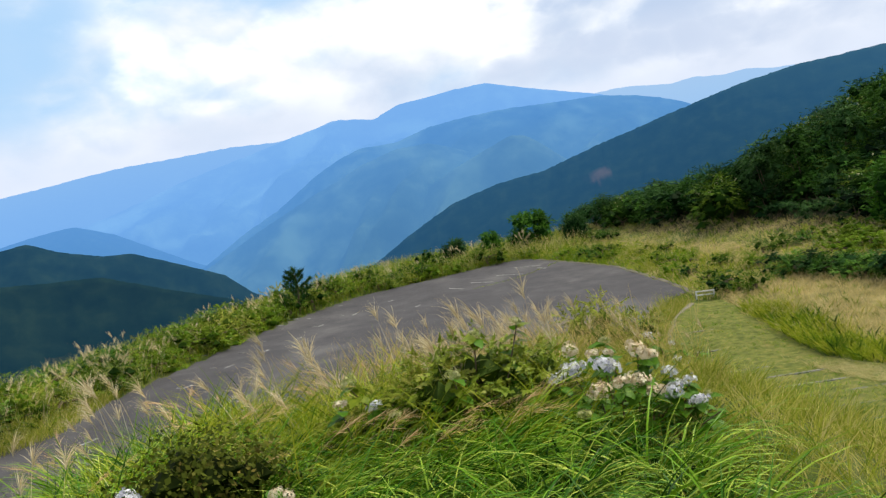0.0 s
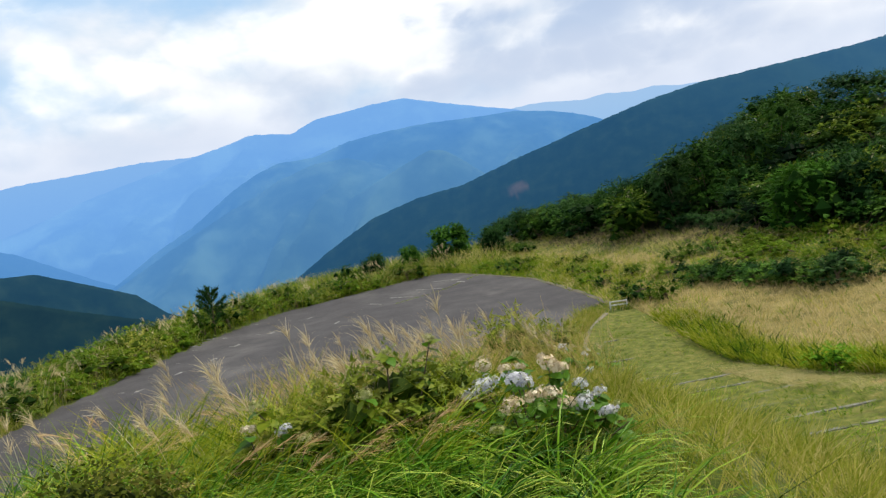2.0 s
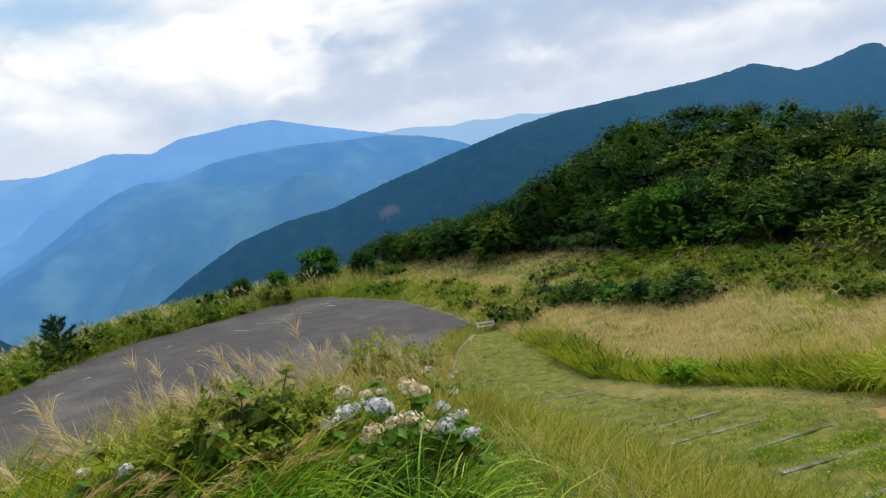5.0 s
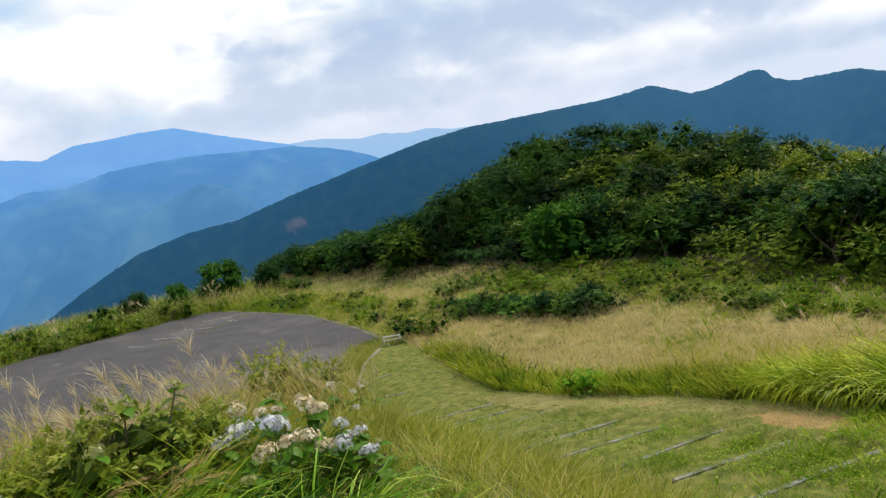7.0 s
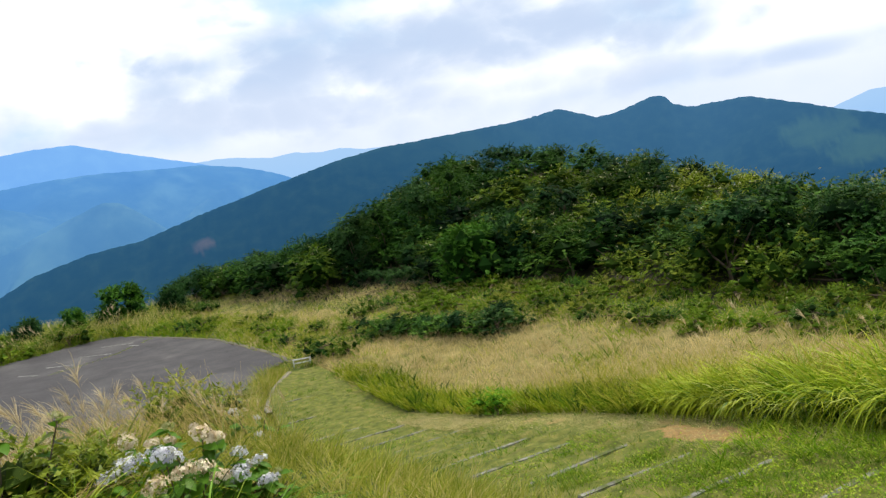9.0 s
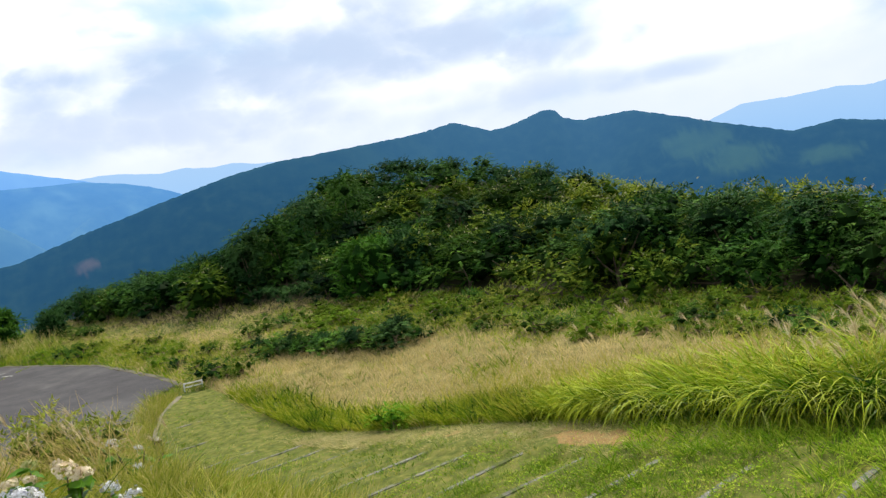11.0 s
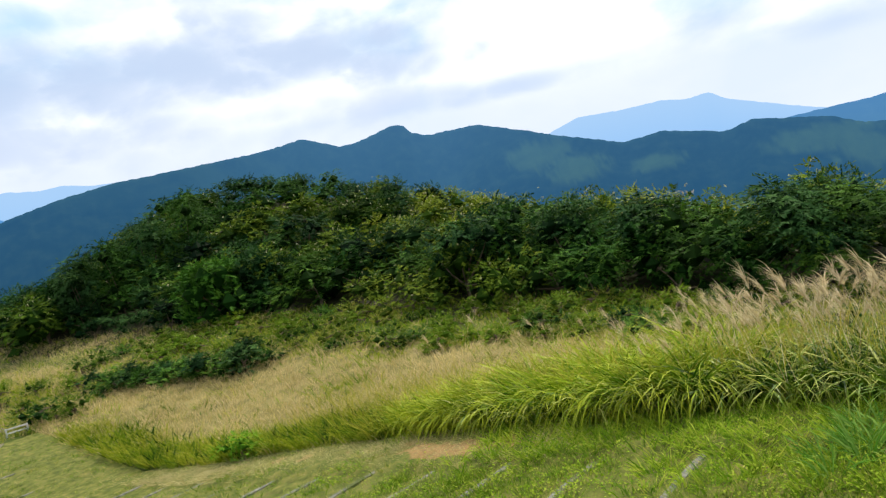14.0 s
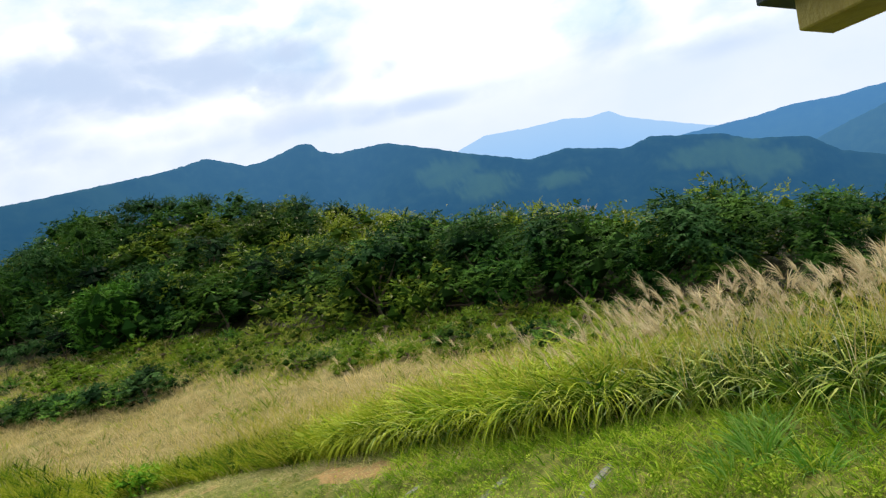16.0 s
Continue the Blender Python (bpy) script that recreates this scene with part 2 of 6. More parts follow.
M_ASPHALT = solid("worn_asphalt", [(0.3, (0.040, 0.038, 0.044)), (0.5, (0.052, 0.050, 0.056)), (0.7, (0.068, 0.066, 0.071))], 0.9, 0.8, 0.4, 60.0, second=(0.25, 0.48, 0.75, (0.100, 0.097, 0.100)))
M_PAINT = solid("worn_white_paint", [(0.38, (0.07, 0.07, 0.07)), (0.52, (0.26, 0.26, 0.255)), (0.68, (0.50, 0.50, 0.49))], 6.0)
M_KERB = solid("weathered_kerb", [(0.3, (0.065, 0.06, 0.045)), (0.6, (0.12, 0.11, 0.085))], 2.0)
M_CONC = solid("pale_concrete", [(0.3, (0.10, 0.095, 0.065)), (0.6, (0.19, 0.175, 0.13))], 3.0)
M_SLEEPER = solid("weathered_sleeper", [(0.3, (0.07, 0.07, 0.060)), (0.5, (0.15, 0.15, 0.135)), (0.7, (0.26, 0.26, 0.24))], 14.0, second=(3.0, 0.48, 0.62, (0.07, 0.085, 0.03)))
M_DRY = leafy("bank_dry_blade", [(0.14, 0.18, 0.02), (0.28, 0.26, 0.045), (0.44, 0.34, 0.12), (0.58, 0.45, 0.21)], (0.54, 0.40, 0.18), 0.7, 0.35, 0.4)
M_OLIVE = leafy("olive_leaf", [(0.06, 0.10, 0.010), (0.12, 0.17, 0.016), (0.22, 0.25, 0.035), (0.32, 0.27, 0.08)], None, 0.6, 0.35)
M_MEADOW = leafy("meadow_blade", [(0.29, 0.26, 0.075), (0.43, 0.355, 0.135), (0.54, 0.435, 0.21), (0.65, 0.52, 0.30)], (0.62, 0.49, 0.27), 0.7, 0.35, 0.4, 0.15)
M_EDGE = leafy("step_edge_blade", [(0.10, 0.17, 0.015), (0.22, 0.26, 0.04), (0.38, 0.36, 0.12), (0.52, 0.46, 0.25)], None, 0.7, 0.3)
M_STRAW = leafy("dead_straw", [(0.30, 0.27, 0.10), (0.44, 0.38, 0.18), (0.58, 0.50, 0.29)], None, 0.75, 0.25)
M_THATCH = solid("dry_thatch", [(0.3, (0.08, 0.078, 0.022)), (0.5, (0.16, 0.138, 0.046)), (0.7, (0.25, 0.205, 0.085))], 2.2, second=(0.5, 0.5, 0.7, (0.13, 0.12, 0.035)))
M_BARK = solid("grey_bark", [(0.3, (0.06, 0.045, 0.03)), (0.6, (0.13, 0.10, 0.07))], 8.0)
M_WOODS = far_forest("hazed_wooded_slope", [(0.30, (0.004, 0.011, 0.009)), (0.5, (0.008, 0.019, 0.013)), (0.70, (0.016, 0.031, 0.018))], 0.055, (0.0035, 0.56, 0.76, (0.018, 0.036, 0.018)), (0.035, 0.064, 0.022), (0.080, 0.058, 0.046))
M_SHRUB = leafy("shrub_leaf", [(0.007, 0.026, 0.004), (0.017, 0.058, 0.008), (0.036, 0.104, 0.012), (0.076, 0.165, 0.020)], None, 0.6, 0.18, mottle=0.35, differ=0.5)
M_SHRUB_L = leafy("bright_shrub_leaf", [(0.015, 0.042, 0.004), (0.040, 0.088, 0.007), (0.080, 0.138, 0.011), (0.135, 0.180, 0.018)], None, 0.6, 0.20, mottle=0.35, differ=0.45)
M_SHRUB_D = leafy("dark_shrub_leaf", [(0.005, 0.020, 0.006), (0.011, 0.040, 0.011), (0.021, 0.066, 0.016), (0.044, 0.108, 0.024)], None, 0.6, 0.16, mottle=0.35, differ=0.5)
M_CREST = leafy("crest_leaf", [(0.030, 0.066, 0.005), (0.080, 0.135, 0.009), (0.145, 0.200, 0.014), (0.24, 0.26, 0.028)], None, 0.6, 0.22, mottle=0.3, differ=0.3)
M_ROUND = leafy("round_bush_leaf", [(0.012, 0.042, 0.006), (0.028, 0.090, 0.010), (0.052, 0.140, 0.014), (0.09, 0.19, 0.022)], None, 0.6, 0.20, mottle=0.3)
M_BRUSH = leafy("brush_leaf", [(0.014, 0.022, 0.004), (0.034, 0.048, 0.006), (0.075, 0.090, 0.012), (0.15, 0.11, 0.03)], None, 0.55, 0.3)
M_WEED = leafy("weed_leaf", [(0.06, 0.12, 0.008), (0.12, 0.19, 0.013), (0.21, 0.25, 0.03)], None, 0.6, 0.3)
M_GREEN = leafy("green_blade", [(0.008, 0.040, 0.002), (0.036, 0.130, 0.005), (0.155, 0.30, 0.014), (0.42, 0.48, 0.08)], (0.26, 0.36, 0.03), 0.40, 0.14, 0.78, gloss=0.10)
M_YELLOW = leafy("yellow_blade", [(0.13, 0.20, 0.010), (0.24, 0.28, 0.018), (0.36, 0.34, 0.04), (0.46, 0.38, 0.09)], (0.44, 0.36, 0.09), 0.6, 0.4)
M_TAN = leafy("dry_blade", [(0.17, 0.22, 0.02), (0.33, 0.31, 0.06), (0.52, 0.43, 0.15), (0.64, 0.53, 0.24)], (0.64, 0.52, 0.25), 0.7, 0.35, 0.4)
M_LAWN = leafy("lawn_blade", [(0.042, 0.122, 0.006), (0.110, 0.225, 0.012), (0.225, 0.305, 0.032), (0.46, 0.41, 0.12)], None, 0.6, 0.3)
M_HERB = leafy("lawn_herb_leaf", [(0.06, 0.145, 0.007), (0.155, 0.275, 0.013), (0.28, 0.385, 0.028), (0.42, 0.46, 0.07)], None, 0.55, 0.3)
# yellow-tipped blades; their darker lower part also paints in shade at the belt's foot
M_BELT = leafy("belt_blade", [(0.025, 0.085, 0.004), (0.075, 0.18, 0.008), (0.17, 0.28, 0.012), (0.30, 0.38, 0.03)], (0.38, 0.42, 0.03), 0.42, 0.22, 0.35, gloss=0.05)
M_BANK = leafy("bank_blade", [(0.11, 0.165, 0.012), (0.225, 0.265, 0.024), (0.36, 0.345, 0.066), (0.52, 0.44, 0.17)], None, 0.6, 0.35)
M_SUSUKI = leafy("pampas_blade", [(0.012, 0.036, 0.002), (0.042, 0.100, 0.004), (0.125, 0.210, 0.010), (0.42, 0.44, 0.13)], (0.30, 0.34, 0.05), 0.40, 0.14, 0.6, gloss=0.10)
M_FRINGE = leafy("fringe_blade", [(0.035, 0.095, 0.004), (0.13, 0.21, 0.010), (0.30, 0.34, 0.022), (0.47, 0.43, 0.065)], None, 0.6, 0.3)
M_RUSSET = leafy("russet_plume", [(0.38, 0.23, 0.10), (0.54, 0.37, 0.19), (0.66, 0.50, 0.30)], None, 0.7, 0.4)
M_RIM = leafy("rim_blade", [(0.045, 0.14, 0.012), (0.10, 0.245, 0.026), (0.24, 0.38, 0.09)], None, 0.5, 0.3, gloss=0.05)
M_PLUME = leafy("pampas_plume", [(0.38, 0.29, 0.15), (0.55, 0.45, 0.27), (0.74, 0.65, 0.46)], None, 0.7, 0.4)
M_VIVID = leafy("vivid_green_leaf", [(0.04, 0.13, 0.006), (0.085, 0.22, 0.010), (0.14, 0.30, 0.018), (0.22, 0.36, 0.03)], None, 0.5, 0.3)
M_BROAD = leafy("broad_leaf", [(0.025, 0.08, 0.005), (0.065, 0.16, 0.009), (0.16, 0.27, 0.02)], None, 0.45, 0.3, gloss=0.1)


# ---- mesh helpers ----
def mesh_from(name, verts, faces, mat, uv=None, smooth=False):
    """A mesh from arrays: vertices n x 3, faces m x k, and for each face corner its leaf coordinates."""
    me = bpy.data.meshes.new(name)
    verts, faces = np.asarray(verts, np.float32), np.asarray(faces, np.int32)
    m, k = faces.shape
    me.vertices.add(len(verts)), me.loops.add(m * k), me.polygons.add(m)
    me.vertices.foreach_set("co", verts.ravel())
    me.loops.foreach_set("vertex_index", faces.ravel())
    me.polygons.foreach_set("loop_start", np.arange(0, m * k, k, dtype=np.int32))
    if smooth:
        me.polygons.foreach_set("use_smooth", np.ones(m, bool))
    if uv is not None:
        layer = me.uv_layers.new(name="leaf")
        layer.data.foreach_set("uv", np.asarray(uv, np.float32)[faces.ravel()].ravel())
    me.update(calc_edges=True)
    me.validate()
    me.materials.append(mat)
    return me


def link(name, me, parent=None, label="", m=None):
    ob = new(name, me)
    if parent is not None:
        ob.parent = parent
    if m is not None:
        ob.matrix_basis = m
    if label:
        ob["label"] = label
    return ob


def part(name, bm, mat, parent=None, label=""):
    me = bpy.data.meshes.new(name)
    bm.to_mesh(me)
    bm.free()
    me.materials.append(mat)
    return link(name, me, parent, label)


def box(bm, size, centre=(0, 0, 0), turn=None, bevel=0.0):
    made = bmesh.ops.create_cube(bm, size=1.0)["verts"]
    m = Matrix.Translation(centre) @ (turn or Matrix()) @ Matrix.Diagonal((*size, 1))
    bmesh.ops.transform(bm, matrix=m, verts=made)
    if bevel:
        edges = list({ed for v in made for ed in v.link_edges})
        bmesh.ops.bevel(bm, geom=edges, offset=bevel, segments=2, affect="EDGES")


RNG = np.random.default_rng(7)


def hash2(ix, iy, seed):
    h = (ix.astype(np.int64) * 374761393 + iy.astype(np.int64) * 668265263 + seed * 1442695041) & 0x7FFFFFFF
    h = ((h ^ (h >> 13)) * 1274126177) & 0x7FFFFFFF
    return ((h ^ (h >> 16)) & 0xFFFF) / 65535.0


def vnoise(x, y, seed=0):
    x, y = np.asarray(x, float), np.asarray(y, float)
    ix, iy = np.floor(x), np.floor(y)
    fx, fy = x - ix, y - iy
    fx, fy = fx * fx * (3 - 2 * fx), fy * fy * (3 - 2 * fy)
    a, b = hash2(ix, iy, seed), hash2(ix + 1, iy, seed)
    c, d = hash2(ix, iy + 1, seed), hash2(ix + 1, iy + 1, seed)
    return (a * (1 - fx) + b * fx) * (1 - fy) + (c * (1 - fx) + d * fx) * fy


def fbm(x, y, seed=0, octaves=5):
    s, amp = 0.0, 0.5
    for o in range(octaves):
        s = s + amp * vnoise(x * 2 ** o, y * 2 ** o, seed + o)
        amp *= 0.5
    return s


def smooth(x, a, b):
    t = np.clip((np.asarray(x, float) - a) / (b - a), 0, 1)
    return t * t * (3 - 2 * t)


def blades(base, azim, length, width, lean, bend, k=4, face=None, head=False):
    """Grass blades: each a strip that starts leaning and bends over towards azim. Returns vertices, faces, leaf coordinates."""
    n = len(base)
    s = (np.arange(k) + 0.5) / k
    th = lean[:, None] + bend[:, None] * s[None, :]
    step = (length / k)[:, None]
    hor = np.concatenate([np.zeros((n, 1)), np.cumsum(np.sin(th) * step, 1)], 1)
    ver = np.concatenate([np.zeros((n, 1)), np.cumsum(np.cos(th) * step, 1)], 1)
    mid = base[:, None, :] + np.stack([hor * np.sin(azim)[:, None], hor * np.cos(azim)[:, None], ver], -1)
    f = azim + RNG.uniform(0.6, 2.5, n) if face is None else face
    side = np.stack([np.cos(f), -np.sin(f), np.zeros(n)], -1)
    t = np.linspace(0, 1, k + 1)
    w = width[:, None] * np.clip(1.02 - t ** 2.2, 0.02, 1)[None, :] * np.minimum(1, 0.55 + 1.5 * t)[None, :]
    if head:
        w = width[:, None] * (0.22 + 0.95 * np.exp(-((t - 0.84) / 0.13) ** 2))[None, :] * np.where(t == 1, 0.15, 1)[None, :]
    off = side[:, None, :] * w[:, :, None] * 0.5
    v = np.stack([mid - off, mid + off], 2).reshape(-1, 3)
    i0 = (np.arange(n) * 2 * (k + 1))[:, None] + 2 * np.arange(k)[None, :]
    faces = np.stack([i0, i0 + 1, i0 + 3, i0 + 2], -1).reshape(-1, 4)
    rnd = np.repeat(RNG.random(n), 2 * (k + 1))
    return v, faces, np.stack([rnd, np.tile(np.repeat(t, 2), n)], -1)


def join(*sets):
    vs, fs, us, at = [], [], [], 0
    for v, f, u in sets:
        vs.append(v), fs.append(f + at), us.append(u)
        at += len(v)
    return np.concatenate(vs), np.concatenate(fs), np.concatenate(us)


def scatter(n, x0, x1, y0, y1, keep=None):
    p = np.stack([RNG.uniform(x0, x1, n), RNG.uniform(y0, y1, n)], -1)
    if keep is not None:
        p = p[RNG.random(n) < keep(p[:, 0], p[:, 1])]
    return p


# ---- the lie of the land ----
STEP, Y_TOP = 1.155, -1.425
LOT_Z = -3.2


def ramp_z(y):
    y = np.clip(y, -8, 60)
    a = -0.42 - 0.163 * y
    return np.logaddexp(a * 5, -3.06 * 5) / 5


def in_lot(x, y, grow=0.0):
    """How far a place lies inside the asphalt (positive inside), from its four curved sides."""
    left = (x - np.interp(y, [12, 19.6, 25, 29, 35, 40.7, 46.4], [-15.5, -12.7, -11.3, -10.0, -8.4, -5.5, 3.2])) * 0.9
    right = np.interp(y, [24, 30, 36.7, 41.3, 46], [8.3, 8.3, 7.8, 6.3, 4.5]) - x
    near = ((y - 13.6) - 1.2 * np.clip(x - 0.5, 0, 20) - 1.1 * np.clip(x - 3.5, 0, 4)) * 0.8
    far = 46.2 - y
    return np.minimum(np.minimum(left, right), np.minimum(near, far)) + grow


def ground_z(x, y):
    x, y = np.asarray(x, float), np.asarray(y, float)
    z = ramp_z(y)
    z = z + (-2.45 - z) * smooth(x, 8.0, 17) * smooth(y, -30, -10)
    bank = (1 - smooth(x, 2.0, 4.7)) * smooth(x, -5.6, -3.0) * (1 - smooth(y + 0.25 * np.clip(-x - 1, 0, 6), 8.0, 13.6))
    z = z + (-0.02 - 0.045 * y - z) * bank
    z = z + 5.6 * np.exp(-((x - 31) ** 2 / np.where(x < 31, 84, 160) + (y - 45) ** 2 / np.where(y > 45, 210, 430)))
    z = z + 0.22 * (fbm(x * 0.35, y * 0.35, 3) - 0.5) * smooth(np.hypot(x - 4, y), 3, 12)
    lot = in_lot(x, y, 0.6)
    z = np.where(lot > -1.2, z + (LOT_Z - 0.06 - z) * smooth(lot, -1.2, 0.3), z)
    s1 = -0.926 * (x + 16) + 0.376 * (y - 14) - 4.0
    s2 = -0.55 * (x + 3) + 0.83 * (y - 50) - 2.0
    s3 = np.hypot(x, y) - 70
    s = np.maximum(np.maximum(s1, s2), np.maximum(np.maximum(s3, x - 36), 0))
    drop = 0.55 * s * s / (s + 9)
    return z - np.minimum(drop, 650) * (1 - 0.25 * fbm(x * 0.004, y * 0.004, 9))


def path_left(y):
    return np.interp(y, [-3, 2, 7, 15, 20.4, 22.7, 24.8], [2.2, 3.6, 4.4, 4.5, 5.5, 6.4, 7.6])


def path_right(y):
    return np.interp(y, [-3, 1, 3, 5, 8, 11, 13, 16, 20, 25], [6.9, 7.3, 7.9, 8.1, 8.4, 8.3, 7.9, 7.6, 8.1, 8.5])


def on_path(x, y):
    return (x > path_left(y)) & (x < path_right(y)) & (y > -2.5) & (y < 24.5)


def path_z(y):
    """The terraced height of the stepped path."""
    y = np.asarray(y, float)
    n = np.floor((y - Y_TOP) / STEP)
    f = (y - Y_TOP) / STEP - n
    flat = ramp_z(Y_TOP + (n + 0.5) * STEP)
    nxt = ramp_z(Y_TOP + (n + 1.5) * STEP)
    return flat + (nxt - flat) * (0.72 * f + 0.28 * smooth(f, 0.93, 1.0))


def foot_x(y):
    return np.interp(y, [-8, 2, 5, 10, 20, 25, 32, 40, 50, 58, 64], [21, 20, 19.7, 19.2, 18.3, 17.5, 15.5, 14, 12, 10.5, 10])


def off_edge(x, y):
    s1 = -0.926 * (x + 16) + 0.376 * (y - 14) - 4.0
    s2 = -0.55 * (x + 3) + 0.83 * (y - 50) - 2.0
    return np.maximum(s1, s2)


def build_ground():
    rr = np.concatenate([np.arange(0, 60, 0.55), 60 * 1.085 ** np.arange(0, 55)])
    rr = rr[rr < 4900]
    aa = np.radians(np.concatenate([np.arange(-40, 95, 1.0), np.arange(95, 320, 5.0)]))
    r, a = np.meshgrid(rr, aa, indexing="ij")
    x, y = r * np.sin(a), r * np.cos(a)
    z = ground_z(x, y)
    z = np.where(on_path(x, y), z - 0.30, z)
    v = np.stack([x, y, z], -1).reshape(-1, 3)
    nr, na = r.shape
    i, j = np.meshgrid(np.arange(nr - 1), np.arange(na), indexing="ij")
    jn = (j + 1) % na
    f = np.stack([i * na + j, (i + 1) * na + j, (i + 1) * na + jn, i * na + jn], -1).reshape(-1, 4)
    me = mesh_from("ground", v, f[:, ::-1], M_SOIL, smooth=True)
    me.materials.append(M_DARK_SOIL)
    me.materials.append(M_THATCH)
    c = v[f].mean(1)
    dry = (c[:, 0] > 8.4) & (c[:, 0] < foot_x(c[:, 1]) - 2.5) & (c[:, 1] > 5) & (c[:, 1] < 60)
    # dark soil from the thicket's foot inward and beyond the hilltop's edge
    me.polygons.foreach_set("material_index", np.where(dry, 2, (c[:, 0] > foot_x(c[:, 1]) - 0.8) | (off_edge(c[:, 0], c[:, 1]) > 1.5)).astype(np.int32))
    ob = link("ground", me)
    return tagged(ob, "uneven soil of the hilltop meadow falling away to the valley", "ground", kind="structure")


def build_lot():
    xs, ys = np.arange(-17, 9.5, 0.35), np.arange(12, 46.5, 0.35)
    x, y = np.meshgrid(xs, ys, indexing="ij")
    d = in_lot(x, y) + 0.25 * (fbm(x * 0.9, y * 0.9, 21) - 0.5)
    z = LOT_Z + 0.02 * fbm(x * 0.3, y * 0.3, 5)
    # the sheet's rim is pulled in onto the edge of the asphalt
    v = np.stack([x, y, z], -1).reshape(-1, 3)
    ny = len(ys)
    i, j = np.meshgrid(np.arange(len(xs) - 1), np.arange(ny - 1), indexing="ij")
    f = np.stack([i * ny + j, (i + 1) * ny + j, (i + 1) * ny + j + 1, i * ny + j + 1], -1).reshape(-1, 4)
    f = f[d.ravel()[f].mean(1) > 0]
    used = np.unique(f)
    remap = np.full(len(v), -1)
    remap[used] = np.arange(len(used))
    me = mesh_from("parking_lot", v[used], remap[f], M_ASPHALT, smooth=True)
    return tagged(link("parking_lot", me), "worn grey asphalt parking lot on the hilltop", "parking lot", kind="structure")


def build_path():
    ys = np.arange(-2.4, 24.4, 0.06)
    us = np.linspace(0, 1, 64)
    u, y = np.meshgrid(us, ys, indexing="ij")
    x = path_left(y) + (path_right(y) - path_left(y)) * u
    side = smooth(x, 6.75, 7.15)
    z = path_z(y) * (1 - side) + ramp_z(y) * side
    rim = np.minimum(u, 1 - u) < 0.01
    z = np.where(rim, np.minimum(z, ground_z(x, y)) - 0.12, z) + 0.06 * (fbm(x * 1.7, y * 1.7, 31) - 0.5) + 0.05 * (fbm(x * 7, y * 7, 32, 3) - 0.45)
    v = np.stack([x, y, z], -1).reshape(-1, 3)
    ny = len(ys)
    i, j = np.meshgrid(np.arange(len(us) - 1), np.arange(ny - 1), indexing="ij")
    f = np.stack([i * ny + j, (i + 1) * ny + j, (i + 1) * ny + j + 1, i * ny + j + 1], -1).reshape(-1, 4)
    me = mesh_from("stepped_path", v, f, M_TURF, smooth=True)
    me.materials.append(M_EARTH)
    c = v[f].mean(1)
    worn = 1.25 * np.exp(-((c[:, 0] - 7.45) / 0.30) ** 2 - ((c[:, 1] - 6.7) / 1.3) ** 2) + 0.80 * np.exp(-((c[:, 0] - path_right(c[:, 1]) + 0.62) / 0.36) ** 2) * smooth(c[:, 1], 4.5, 6) * smooth(-c[:, 1], -17, -13)
    worn = worn + 1.9 * (fbm(c[:, 0] * 2.6, c[:, 1] * 2.6, 77) - 0.5)
    me.polygons.foreach_set("material_index", (worn > 1.0).astype(np.int32))
    ob = link("stepped_path", me)
    return tagged(ob, "mown grass path in shallow terraced steps down the slope", "path", kind="structure")


ground = build_ground()
lot = build_lot()
path = build_path()


